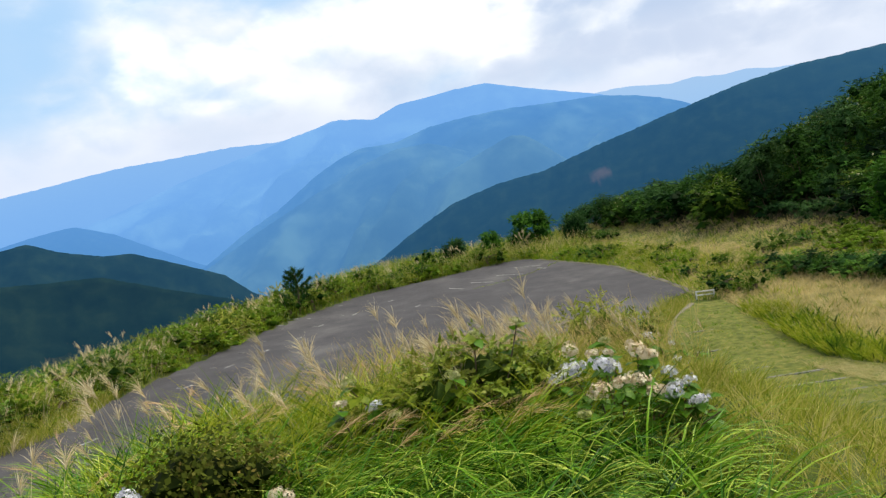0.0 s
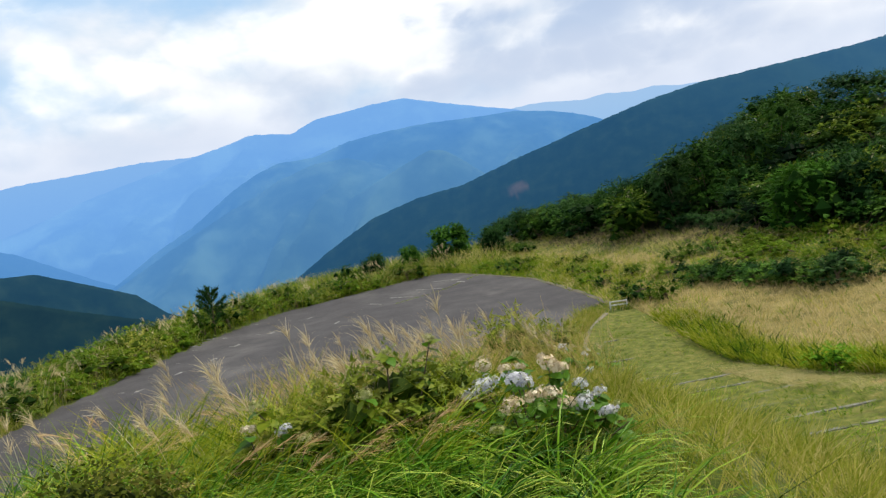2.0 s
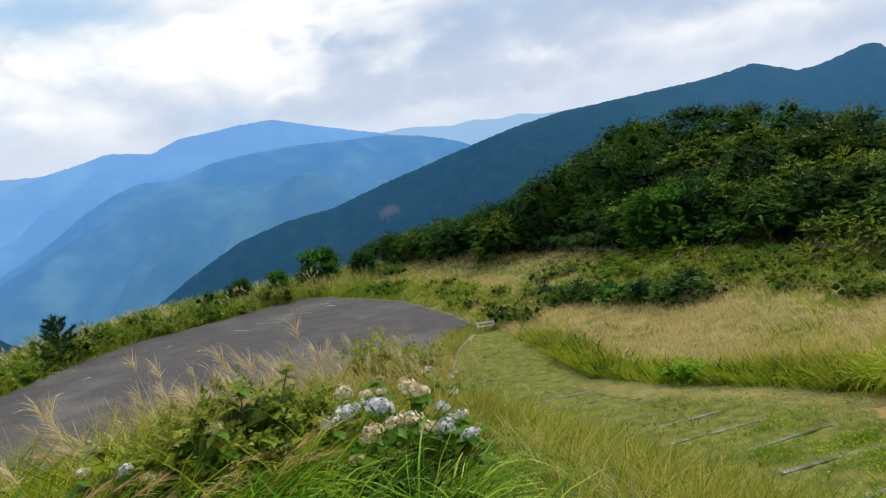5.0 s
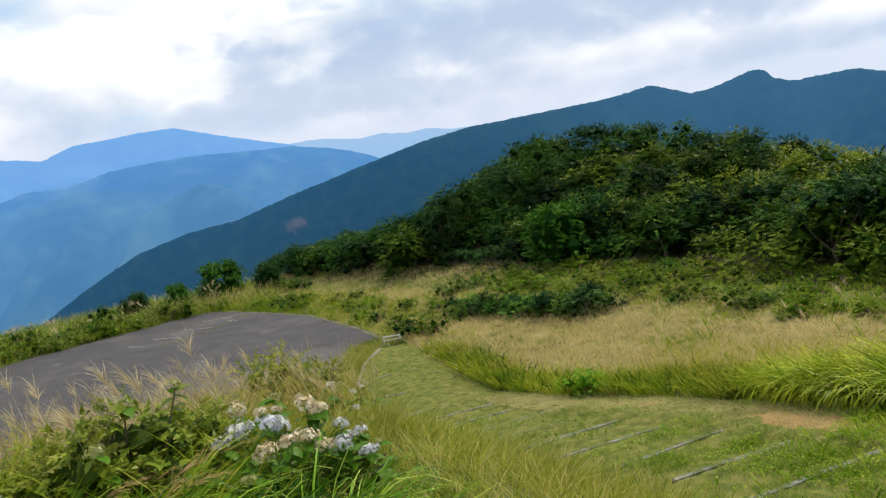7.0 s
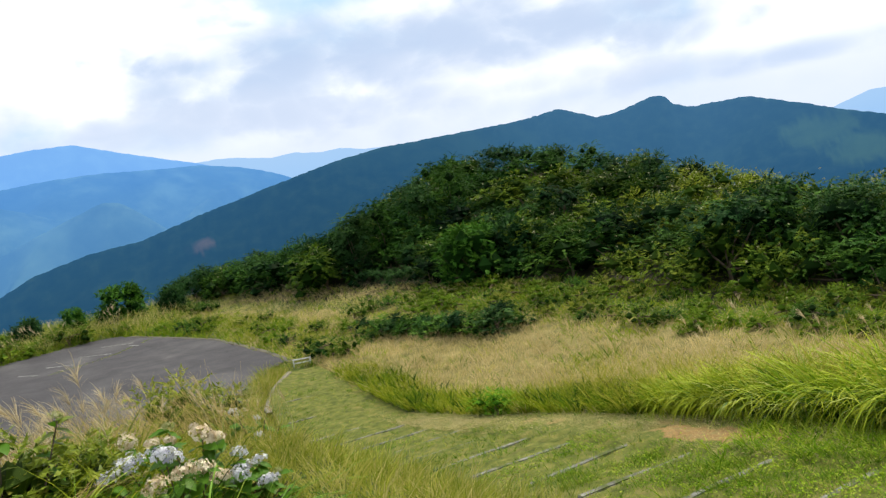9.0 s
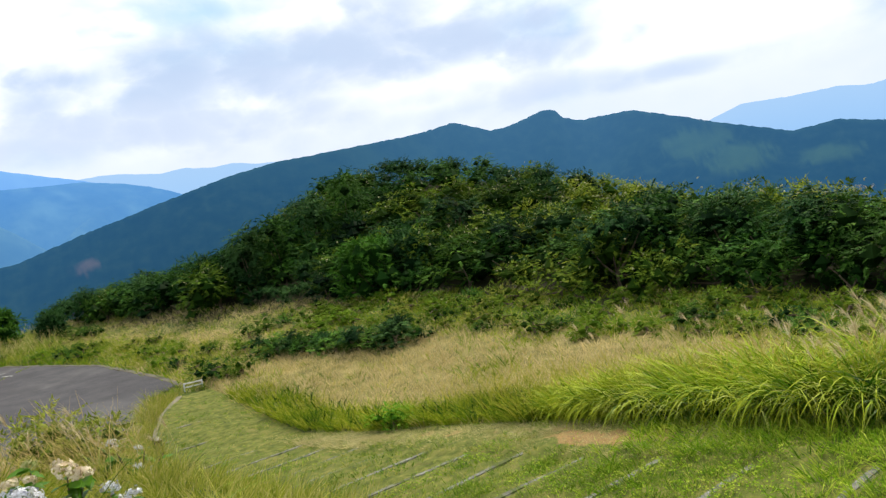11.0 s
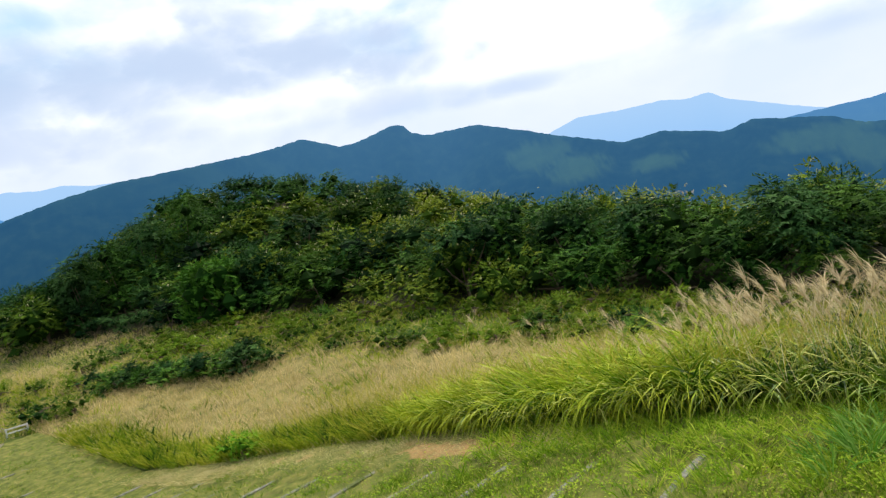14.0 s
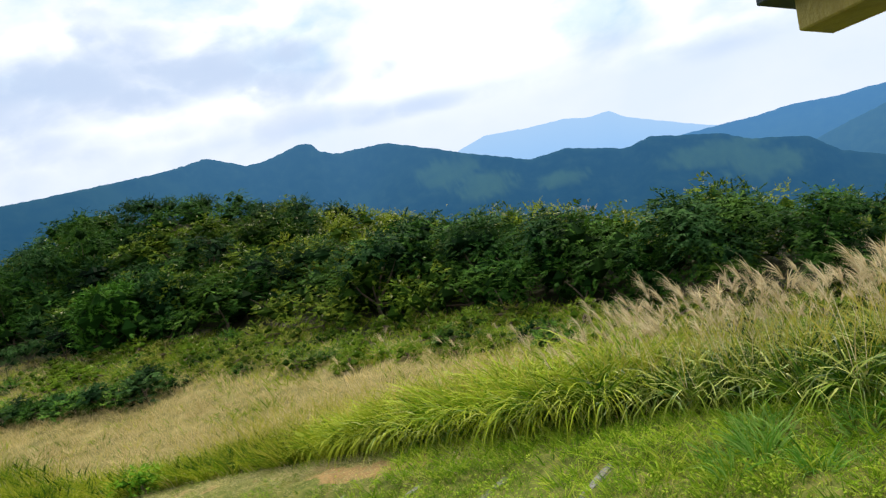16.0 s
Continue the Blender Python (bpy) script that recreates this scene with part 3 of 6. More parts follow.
# ---- mountains ----
def ridge(name, label, keys, dist, reach, floor, seed, jag=0.05, spur=0.10, size=0.25, patches=(), mat=None, recede=None):
    """A mountain range: a crest through a few summits (azimuth, elevation in degrees), with spurs running down to the valley.
    patches: clearings in the woods round a direction, as azimuth, elevation, their half widths, and 1 for grass or 2 for bare earth."""
    ka, ke = np.array([k[0] for k in keys], float), np.array([k[1] for k in keys], float)
    az = np.arange(ka[0], ka[-1], 0.18 if dist < 1500 else 0.24)
    t = np.concatenate([[-0.25, -0.1], np.linspace(0, 1, 44 if dist < 1500 else 40) ** 1.2])
    A, Tt = np.meshgrid(az, t, indexing="ij")
    el = np.interp(az, ka, ke)
    ker = np.hanning(5)
    el = np.convolve(np.pad(el, 2, "edge"), ker / ker.sum(), "valid")
    el = el + jag * (fbm(az * 4, az * 0, seed, 5) - 0.5) * 2
    zc = 1.9 + dist * np.tan(np.radians(el))[:, None]
    q = np.clip(Tt, 0, 1)
    d = dist * (1 - reach * q) + np.where(Tt < 0, -Tt * dist * 0.5, 0)
    a = np.radians(A)
    # spurs: folds that run down the slope, slanting across it
    lam = size * dist
    gx, gy = dist * a + 0.55 * reach * dist * q, reach * dist * q
    folds = 1 - np.abs(2 * fbm(gx / lam + 0.4 * fbm(gx / lam, gy / lam, seed + 20, 3), 0.45 * gy / lam, seed + 11, 5) - 1) * 2
    fine = fbm(gx / lam * 4, gy / lam * 4, seed + 5, 4) - 0.5
    fade = np.minimum(1, q * 2.5)
    fall = zc - floor
    z = zc - fall * (0.75 * q ** 0.9 + 0.25 * q ** 2.2) + np.where(Tt < 0, Tt * fall, 0)
    z = z + fall * fade * (spur * (folds - 0.5) * (1 - 0.5 * q) + 0.05 * fine)
    v = np.stack([d * np.sin(a), d * np.cos(a), z], -1)
    if recede:
        v = (v - [0, 0, 1.9]) * np.interp(az, *recede)[:, None, None] + [0, 0, 1.9]
    v = v.reshape(-1, 3)
    nt = len(t)
    i, j = np.meshgrid(np.arange(len(az) - 1), np.arange(nt - 1), indexing="ij")
    f = np.stack([i * nt + j, i * nt + j + 1, (i + 1) * nt + j + 1, (i + 1) * nt + j], -1).reshape(-1, 4)
    me = mesh_from(name, v, f, mat or M_WOODS, smooth=True)
    ca, ce = np.degrees(np.arctan2(v[:, 0], v[:, 1])), np.degrees(np.arctan2(v[:, 2] - 1.9, np.hypot(v[:, 0], v[:, 1])))
    marks = np.zeros((2, len(v)), np.float32)
    for pa, pe, w, h, k in patches:
        r = ((ca - pa) / w) ** 2 + ((ce - pe - 0.25 * (ca - pa) * (k == 2)) / h) ** 2 + 1.6 * (fbm(ca * 2.0, ce * 4.0, seed + 30) - 0.5)
        marks[k - 1] = np.maximum(marks[k - 1], 1 - smooth(r, 0.3, 1.1))
    for key, val in zip(("clearing", "scar"), marks):
        me.attributes.new(key, "FLOAT", "POINT").data.foreach_set("value", val)
    return tagged(link(name, me), label, "mountain", kind="structure")


M_FAR_WOODS = far_forest("far_hazed_wooded_slope", [(0.32, (0.004, 0.013, 0.011)), (0.5, (0.022, 0.043, 0.030)), (0.68, (0.065, 0.105, 0.062))], 0.006, (0.0042, 0.54, 0.72, (0.070, 0.115, 0.075)), (0.07, 0.1, 0.03), (0.19, 0.11, 0.06))
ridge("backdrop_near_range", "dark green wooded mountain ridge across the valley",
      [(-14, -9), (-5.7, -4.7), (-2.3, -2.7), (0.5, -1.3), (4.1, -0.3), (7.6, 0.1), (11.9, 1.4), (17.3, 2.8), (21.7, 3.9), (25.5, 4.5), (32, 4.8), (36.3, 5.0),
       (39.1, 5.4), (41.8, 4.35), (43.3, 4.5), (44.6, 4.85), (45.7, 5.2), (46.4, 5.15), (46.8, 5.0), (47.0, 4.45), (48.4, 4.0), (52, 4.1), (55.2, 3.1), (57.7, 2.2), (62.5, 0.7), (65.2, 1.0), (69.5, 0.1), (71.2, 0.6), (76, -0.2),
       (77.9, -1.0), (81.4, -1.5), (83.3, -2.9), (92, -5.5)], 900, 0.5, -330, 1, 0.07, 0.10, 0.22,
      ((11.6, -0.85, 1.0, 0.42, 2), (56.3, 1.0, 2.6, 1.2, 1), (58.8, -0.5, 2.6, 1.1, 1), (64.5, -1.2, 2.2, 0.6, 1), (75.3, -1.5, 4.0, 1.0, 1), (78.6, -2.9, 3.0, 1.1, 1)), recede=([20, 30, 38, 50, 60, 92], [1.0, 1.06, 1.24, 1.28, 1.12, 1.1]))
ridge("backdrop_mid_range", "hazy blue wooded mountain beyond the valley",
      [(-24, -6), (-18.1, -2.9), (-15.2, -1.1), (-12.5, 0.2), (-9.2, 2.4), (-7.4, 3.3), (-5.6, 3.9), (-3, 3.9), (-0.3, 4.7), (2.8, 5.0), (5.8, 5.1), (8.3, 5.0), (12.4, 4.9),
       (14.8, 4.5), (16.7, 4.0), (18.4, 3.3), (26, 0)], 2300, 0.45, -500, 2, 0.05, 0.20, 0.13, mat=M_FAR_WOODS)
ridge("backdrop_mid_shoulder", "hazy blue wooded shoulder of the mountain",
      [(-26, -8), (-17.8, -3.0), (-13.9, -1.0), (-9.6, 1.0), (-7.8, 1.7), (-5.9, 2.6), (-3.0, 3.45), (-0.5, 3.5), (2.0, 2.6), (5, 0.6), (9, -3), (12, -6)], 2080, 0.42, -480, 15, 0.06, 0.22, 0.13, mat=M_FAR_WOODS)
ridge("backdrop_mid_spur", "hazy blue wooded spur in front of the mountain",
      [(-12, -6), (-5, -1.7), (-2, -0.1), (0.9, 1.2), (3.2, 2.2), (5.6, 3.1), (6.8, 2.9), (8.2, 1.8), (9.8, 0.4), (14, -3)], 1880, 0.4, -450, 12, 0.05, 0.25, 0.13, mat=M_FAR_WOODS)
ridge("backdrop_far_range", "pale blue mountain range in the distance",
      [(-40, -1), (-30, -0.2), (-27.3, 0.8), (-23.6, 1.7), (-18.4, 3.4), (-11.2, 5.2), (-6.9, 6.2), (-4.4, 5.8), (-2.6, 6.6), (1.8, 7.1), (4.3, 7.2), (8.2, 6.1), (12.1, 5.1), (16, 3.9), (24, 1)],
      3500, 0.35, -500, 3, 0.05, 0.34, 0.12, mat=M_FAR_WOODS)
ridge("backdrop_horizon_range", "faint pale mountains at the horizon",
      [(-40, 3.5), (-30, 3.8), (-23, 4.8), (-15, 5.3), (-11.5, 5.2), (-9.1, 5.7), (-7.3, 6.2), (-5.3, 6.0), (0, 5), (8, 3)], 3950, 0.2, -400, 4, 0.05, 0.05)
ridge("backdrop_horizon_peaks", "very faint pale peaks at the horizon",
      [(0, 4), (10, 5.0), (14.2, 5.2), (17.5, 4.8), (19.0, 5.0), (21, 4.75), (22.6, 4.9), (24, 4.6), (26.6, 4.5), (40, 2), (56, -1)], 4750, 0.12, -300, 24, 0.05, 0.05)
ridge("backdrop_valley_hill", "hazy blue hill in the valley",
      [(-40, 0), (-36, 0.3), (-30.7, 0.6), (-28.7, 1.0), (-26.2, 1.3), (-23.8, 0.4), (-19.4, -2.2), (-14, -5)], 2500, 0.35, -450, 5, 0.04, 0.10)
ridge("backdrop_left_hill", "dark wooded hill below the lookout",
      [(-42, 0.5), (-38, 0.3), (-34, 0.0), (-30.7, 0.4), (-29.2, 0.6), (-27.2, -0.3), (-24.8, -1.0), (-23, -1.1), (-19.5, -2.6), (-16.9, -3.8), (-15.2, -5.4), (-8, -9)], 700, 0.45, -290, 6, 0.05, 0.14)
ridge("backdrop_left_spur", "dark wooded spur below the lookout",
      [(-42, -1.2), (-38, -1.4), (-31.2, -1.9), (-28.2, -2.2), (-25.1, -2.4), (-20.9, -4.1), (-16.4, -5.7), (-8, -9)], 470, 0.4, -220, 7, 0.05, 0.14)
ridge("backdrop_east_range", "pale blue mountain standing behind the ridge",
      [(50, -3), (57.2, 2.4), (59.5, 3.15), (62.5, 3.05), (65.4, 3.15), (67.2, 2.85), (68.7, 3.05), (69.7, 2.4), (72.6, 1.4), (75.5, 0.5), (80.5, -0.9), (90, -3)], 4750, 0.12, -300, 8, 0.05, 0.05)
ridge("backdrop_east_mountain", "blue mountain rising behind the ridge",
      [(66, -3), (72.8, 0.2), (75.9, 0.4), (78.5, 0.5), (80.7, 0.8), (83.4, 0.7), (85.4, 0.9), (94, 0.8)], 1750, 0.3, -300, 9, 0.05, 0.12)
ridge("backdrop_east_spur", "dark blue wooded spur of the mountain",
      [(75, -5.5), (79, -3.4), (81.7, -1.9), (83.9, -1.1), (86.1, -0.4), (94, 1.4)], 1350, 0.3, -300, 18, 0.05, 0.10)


# ---- steps, kerbs and marks ----
def sleeper_mesh(seed, length):
    """A weathered step edge: a long square bar with worn corners and a slightly crooked run."""
    bm = bmesh.new()
    box(bm, (length, 0.09, 0.16), bevel=0.012)
    bmesh.ops.subdivide_edges(bm, edges=[ed for ed in bm.edges if abs((ed.verts[0].co - ed.verts[1].co).x) > 0.5], cuts=7)
    for v in bm.verts:
        v.co.y += 0.018 * (noise.noise((v.co.x * 0.9, seed, 0)))
        v.co.z += 0.014 * noise.noise((v.co.x * 1.3, seed, 5))
    me = bpy.data.meshes.new("step_edge")
    bm.to_mesh(me)
    bm.free()
    me.materials.append(M_SLEEPER)
    return me


def build_steps():
    meshes = [sleeper_mesh(i * 3.7, 1.95) for i in range(4)]
    for k in range(20):
        y = Y_TOP + k * STEP
        if y < 2.9 or y > 21.5:
            continue
        x = 6.12 + 0.06 * math.sin(k * 2.1) + max(0, y - 15) * 0.07
        z = float(path_z(y - 0.06)) - (0.106 if y < 5 else 0.088 if y < 7.2 else 0.094) + (0.006 * math.sin(k * 5.0))
        link("step_edge", meshes[k % 4], path, m=pose(x, y, z, 0, 0.6 * math.sin(k * 3.0), 1.2 * math.sin(k * 1.7)))


def strip(name, pts, width, high, mat, parent=None, base=None):
    """A low raised band along a line of places: kerbs and edgings."""
    pts = np.asarray(pts, float)
    d = np.gradient(pts, axis=0)
    d /= np.linalg.norm(d, axis=1, keepdims=True)
    side = np.stack([-d[:, 1], d[:, 0]], -1)
    sec = [(-0.5, -0.15), (-0.5, high * 0.8), (-0.40, high), (0.40, high), (0.5, high * 0.8), (0.5, -0.15)]
    v = []
    for p, sd in zip(pts, side):
        z = base if base is not None else float(ground_z(p[0], p[1]))
        for o, h in sec:
            v.append((p[0] + sd[0] * o * width, p[1] + sd[1] * o * width, z + h))
    n, k = len(pts), len(sec)
    f = [(i * k + j, (i + 1) * k + j, (i + 1) * k + j + 1, i * k + j + 1) for i in range(n - 1) for j in range(k - 1)]
    return link(name, mesh_from(name, v, f, mat), parent)


def build_marks():
    row = [(-9.2, 24.1), (-8.5, 26.5), (-7.65, 28.4), (-6.7, 30.1), (-6.2, 32.5), (-4.9, 34.35), (-3.4, 36.9)]
    for i, (x, y) in enumerate(row):
        bm = bmesh.new()
        box(bm, (0.42, 0.10, 0.006), turn=Matrix.Rotation(radians(62), 4, "Z"))
        for j in range(9):
            if (i * 7 + j * 5) % 4 == 0:
                box(bm, (0.26, 0.05, 0.006), (-0.26 - 0.40 * j, 0.18 * j, 0), Matrix.Rotation(radians(155), 4, "Z"))
        ob = part("bay_line", bm, M_PAINT, lot)
        ob.location = (x, y, LOT_Z + 0.026)
    for x, y, turn, ln in ((4.6, 40.6, 120, 0.7), (4.0, 42.2, 150, 1.6), (2.75, 39.85, 140, 1.8), (1.2, 38.55, 140, 1.5), (-0.1, 37.6, 125, 1.2), (-1.95, 33.9, 70, 0.5), (-10.1, 19.2, 60, 0.5), (-8.3, 36.0, 150, 1.2), (-8.6, 34.6, 150, 0.9)):
        bm = bmesh.new()
        box(bm, (ln, 0.11, 0.006), turn=Matrix.Rotation(radians(turn), 4, "Z"))
        ob = part("bay_line", bm, M_PAINT, lot)
        ob.location = (x, y, LOT_Z + 0.026)


def build_barrier():
    """A low white barrier of two rails on short legs beside the foot of the path."""
    root = tagged(new("low_barrier"), "low white metal barrier with two rails beside the path", "barrier")
    z = float(ground_z(8.1, 25.0))
    for h in (0.20, 0.42):
        bm = bmesh.new()
        box(bm, (0.58, 0.05, 0.07), (0, 0, h), bevel=0.008)
        part("rail", bm, M_RAIL, root)
    for x in (-0.27, 0.27):
        bm = bmesh.new()
        box(bm, (0.045, 0.045, 0.52), (x, 0.045, 0.20), bevel=0.006)
        part("leg", bm, M_RAIL, root)
    root.matrix_basis = pose(8.1, 25.0, z + 0.02, 0, 0, -12) @ Matrix.Diagonal((1.05, 0.7, 0.55, 1))


CRACKS = []
M_RAIL = solid("chalky_white_paint", [(0.3, (0.42, 0.42, 0.40)), (0.6, (0.62, 0.62, 0.60))], 6.0, 0.6)
build_steps()
build_marks()
yy = np.arange(25.6, 45.5, 0.5)
kerb = strip("kerb", [(float(np.interp(y, [24, 30, 36.7, 41.3, 46], [8.3, 8.3, 7.8, 6.3, 4.5])) + 0.02, y) for y in yy], 0.24, 0.022, M_KERB, None, LOT_Z)
tagged(kerb, "pale concrete kerb along the asphalt's edge", "kerb", kind="structure")
edging = strip("path_edging", [(5.35, 19.6), (5.5, 20.4), (5.85, 21.4), (6.3, 22.5), (6.9, 23.6), (7.4, 24.3)], 0.17, 0.09, M_CONC)
tagged(edging, "pale concrete edging beside the grass path", "edging", kind="structure")
build_barrier()
# grass that has taken root along two long cracks in the asphalt
for bends in (((5.9, 42.4), (4.7, 40.7), (3.75, 39.0), (2.3, 37.6), (0.7, 36.5)), ((-11.2, 17.0), (-10.3, 17.85), (-9.7, 18.6), (-8.7, 19.5))):
    u = np.sort(RNG.random(420)) * (len(bends) - 1)
    p = np.stack([np.interp(u, np.arange(len(bends)), [b[i] for b in bends]) for i in (0, 1)], -1) + RNG.normal(0, 0.05, (420, 2))
    p = p[vnoise(p[:, 0] * 1.3, p[:, 1] * 1.3, 12) > 0.35]
    CRACKS.append(p)


M_WEEDY = leafy("weedy_blade", [(0.055, 0.13, 0.006), (0.13, 0.22, 0.011), (0.24, 0.30, 0.020), (0.40, 0.37, 0.07)], None, 0.6, 0.35)


# ---- grass, as meshes of many blades ----
def grass(name, label, p, mat, length, width, lean, bend, k, lift=None, wind=None, category="grass", head=False):
    n = len(p)
    z = ground_z(p[:, 0], p[:, 1]) if lift is None else lift
    base = np.stack([p[:, 0], p[:, 1], z - 0.02], -1)
    az = RNG.uniform(0, 2 * np.pi, n)
    if wind is not None:
        az = wind[0] + RNG.normal(0, wind[1], n)
    u = lambda r: RNG.uniform(r[0], r[1], n) if isinstance(r, tuple) else r
    v, f, uv = blades(base, az, u(length), u(width), u(lean), u(bend), k, head=head)
    return tagged(link(name, mesh_from(name, v, f, mat, uv)), label, category, kind="stuff")


def tufts(name, label, p, mat, per, spread, length, width, lean, bend, k, lift=None, wind=None, category="grass", grow=None):
    """Grass that grows in tufts: from each place a spray of blades that part outwards."""
    n = len(p) * per
    z = ground_z(p[:, 0], p[:, 1]) if lift is None else lift
    az = RNG.uniform(0, 2 * np.pi, n)
    if wind is not None:
        az = az + wind[1] * np.sin(wind[0] - az)
    q = spread * np.sqrt(RNG.random(n))
    size = np.repeat(RNG.uniform(0.75, 1.2, len(p)), per)
    if grow is not None:
        size = size * np.repeat(grow, per)
    base = np.repeat(np.stack([p[:, 0], p[:, 1], z - 0.03], -1), per, 0) + np.stack([q * np.sin(az), q * np.cos(az), 0 * q], -1)
    u = lambda r: RNG.uniform(r[0], r[1], n)
    v, f, uv = blades(base, az + RNG.normal(0, 0.35, n), u(length) * size, u(width), u(lean), u(bend), k)
    tone = np.repeat(RNG.uniform(-0.36, 0.36, len(p)), per * 2 * (k + 1))
    uv[:, 0] = np.clip(uv[:, 0] * 0.6 + 0.2 + tone, 0, 1)
    return tagged(link(name, mesh_from(name, v, f, mat, uv)), label, category, kind="stuff")


for p in CRACKS:
    grass("crack_grass", "short yellow-green grass in a crack of the asphalt", p, M_WEEDY, (0.05, 0.13), (0.008, 0.016), (0.2, 0.9), (0.2, 0.9), 2, lift=np.full(len(p), LOT_Z + 0.02))


def open_ground(x, y):
    return (~on_path(x, y)) & (in_lot(x, y, 0.15) < 0)


def meadow_keep(x, y):
    dense = np.where(x > 8, 1.0, 0.0) * open_ground(x, y) * (x < foot_x(y) + 1.5)
    patch = smooth(fbm(x * 0.22, y * 0.22, 41), 0.30, 0.55)
    far = np.clip(1.25 - np.hypot(x, y) / 75, 0.3, 1)
    return dense * (0.62 + 0.38 * patch) * far


def lush(x, y):
    """Where the meadow is green and weedy rather than dry."""
    foot = smooth(x, foot_x(y) - 5.2, foot_x(y) - 2.6) * (1 - 0.8 * smooth(y, 25, 31))
    lane = 0.6 * (1 - smooth(x, 10.2, 11.6)) * smooth(y, 25, 28)
    return np.clip(np.maximum(foot, lane) * (0.65 + 0.7 * fbm(x * 0.5, y * 0.5, 43)) + 0.55 * smooth(fbm(x * 0.32, y * 0.32, 44), 0.60, 0.72), 0, 1)


p = scatter(9000, 7.6, 20, 3, 62, lambda x, y: meadow_keep(x, y) * (1 - 0.75 * lush(x, y)))
tufts("meadow_grass", "dry tan grass over the meadow", p, M_MEADOW, 9, 0.24, (0.2, 0.36), (0.012, 0.024), (0.1, 0.8), (0.2, 1.2), 2)
p = scatter(68000, 8.6, 20, 3, 62, lambda x, y: meadow_keep(x, y) * (1 - 0.85 * lush(x, y)))
grass("meadow_seed_heads", "pale seed heads standing over the meadow", p, M_MEADOW, (0.26, 0.48), (0.009, 0.016), (0, 0.35), (0.2, 1.1), 2, wind=(-2.0, 1.4), head=True)
p = scatter(13500, 8, 20.5, 2, 62, lambda x, y: meadow_keep(x, y) * (0.12 + 0.88 * lush(x, y)))
tufts("meadow_weeds", "yellow-green weeds in the hollows of the meadow", p, M_WEEDY, 8, 0.26, (0.16, 0.42), (0.022, 0.042), (0.2, 1.0), (0.2, 1.2), 2)


def verge_keep(x, y):
    e = off_edge(x, y)
    lt = in_lot(x, y)
    return (lt < -0.1) * (x < 9.5) * (y > 16) * smooth(e, -9, -3.5) * (e < 4)


p = scatter(90000, -24, 9.5, 14, 58, verge_keep)
grass("verge_grass", "mixed green and straw grass on the verge beyond the asphalt", p[: len(p) * 6 // 8], M_WEEDY, (0.35, 1.0), (0.014, 0.028), (0, 0.4), (0.2, 1.0), 2)
p2 = scatter(14000, -14.5, -9.0, 16.5, 24.5, lambda x, y: (in_lot(x, y) < 0.9 - 0.25 * np.abs(y - 20.5)) * smooth(in_lot(x, y), -2.2, -0.8))
grass("verge_front", "bright yellow-green grass at the asphalt's edge", p2, M_BANK, (0.3, 0.6), (0.014, 0.026), (0, 0.4), (0.2, 1.0), 2)
grass("verge_straw", "straw-coloured grass heads on the verge", p[len(p) * 13 // 16:], M_TAN, (0.6, 1.05), (0.014, 0.026), (0, 0.25), (0.2, 0.9), 3, head=True)


def far_rim(x, y):
    """The rim of rough growth behind the asphalt and along its outer side."""
    return (in_lot(x, y) < -0.15) * np.maximum(smooth(in_lot(x, y), -5.0, -0.8) * (off_edge(x, y) < 4), 0) * (y > 24)


p = scatter(5200, -4, 12, 25, 54, far_rim)
tufts("rim_weeds", "tall yellow-green weeds round the far end of the asphalt", p, M_WEEDY, 10, 0.28, (0.3, 0.75), (0.018, 0.034), (0.1, 0.7), (0.2, 1.2), 2, grow=np.interp(p[:, 1], [26, 44, 49], [0.6, 0.8, 1.3]))
p = scatter(5200, -4, 12, 44.5, 54, far_rim)
grass("rim_seed_heads", "straw seed heads standing over the far weeds", p, M_TAN, (0.7, 1.3), (0.016, 0.03), (0, 0.3), (0.2, 0.9), 3, head=True)


# the belt of tall grass along the path's outer edge
def belt(n, y0, y1, deep):
    y = RNG.uniform(y0, y1, n)
    return np.stack([path_right(y) + 0.05 + deep * RNG.random(n) ** 1.3, y], -1)


p = belt(250, 3.6, 8.8, 1.3)
tufts("tall_grass", "tall yellow-green grass leaning over the path's edge", p, M_BELT, 26, 0.12, (0.75, 1.3), (0.020, 0.038), (0.0, 0.22), (1.3, 2.9), 6, wind=(-1.7, 0.25), grow=np.interp(p[:, 1], [5.5, 9, 13, 20], [1.0, 0.66, 0.5, 0.42]))
p = np.concatenate([belt(240, 6.6, 14, 1.2), belt(210, 14, 22.5, 1.1)])
tufts("belt_grass", "soft yellow-green grass along the path's edge", p, M_FRINGE, 44, 0.15, (0.30, 0.72), (0.010, 0.018), (0.0, 0.45), (0.6, 2.2), 3, wind=(-1.7, 0.35), grow=np.interp(p[:, 1], [7, 10, 14, 22], [1.2, 1.05, 0.85, 0.7]) * RNG.uniform(0.65, 1.25, len(p)))
p = belt(2600, -2.3, 12, 1.7)
grass("fine_grass", "fine yellow grass heads above the tall grass", p, M_YELLOW, (0.6, 1.0), (0.007, 0.013), (0, 0.25), (0.2, 1.0), 4, head=True)

# the mown steps and the lawn
def turf_z(p):
    return np.where(p[:, 0] > 6.95, ramp_z(p[:, 1]), path_z(p[:, 1]))


def straw_strip(x, y):
    return np.exp(-((x - path_right(y) + 0.62) / 0.40) ** 2) * smooth(y, 4.4, 6.0) * (1 - smooth(y, 14, 17))


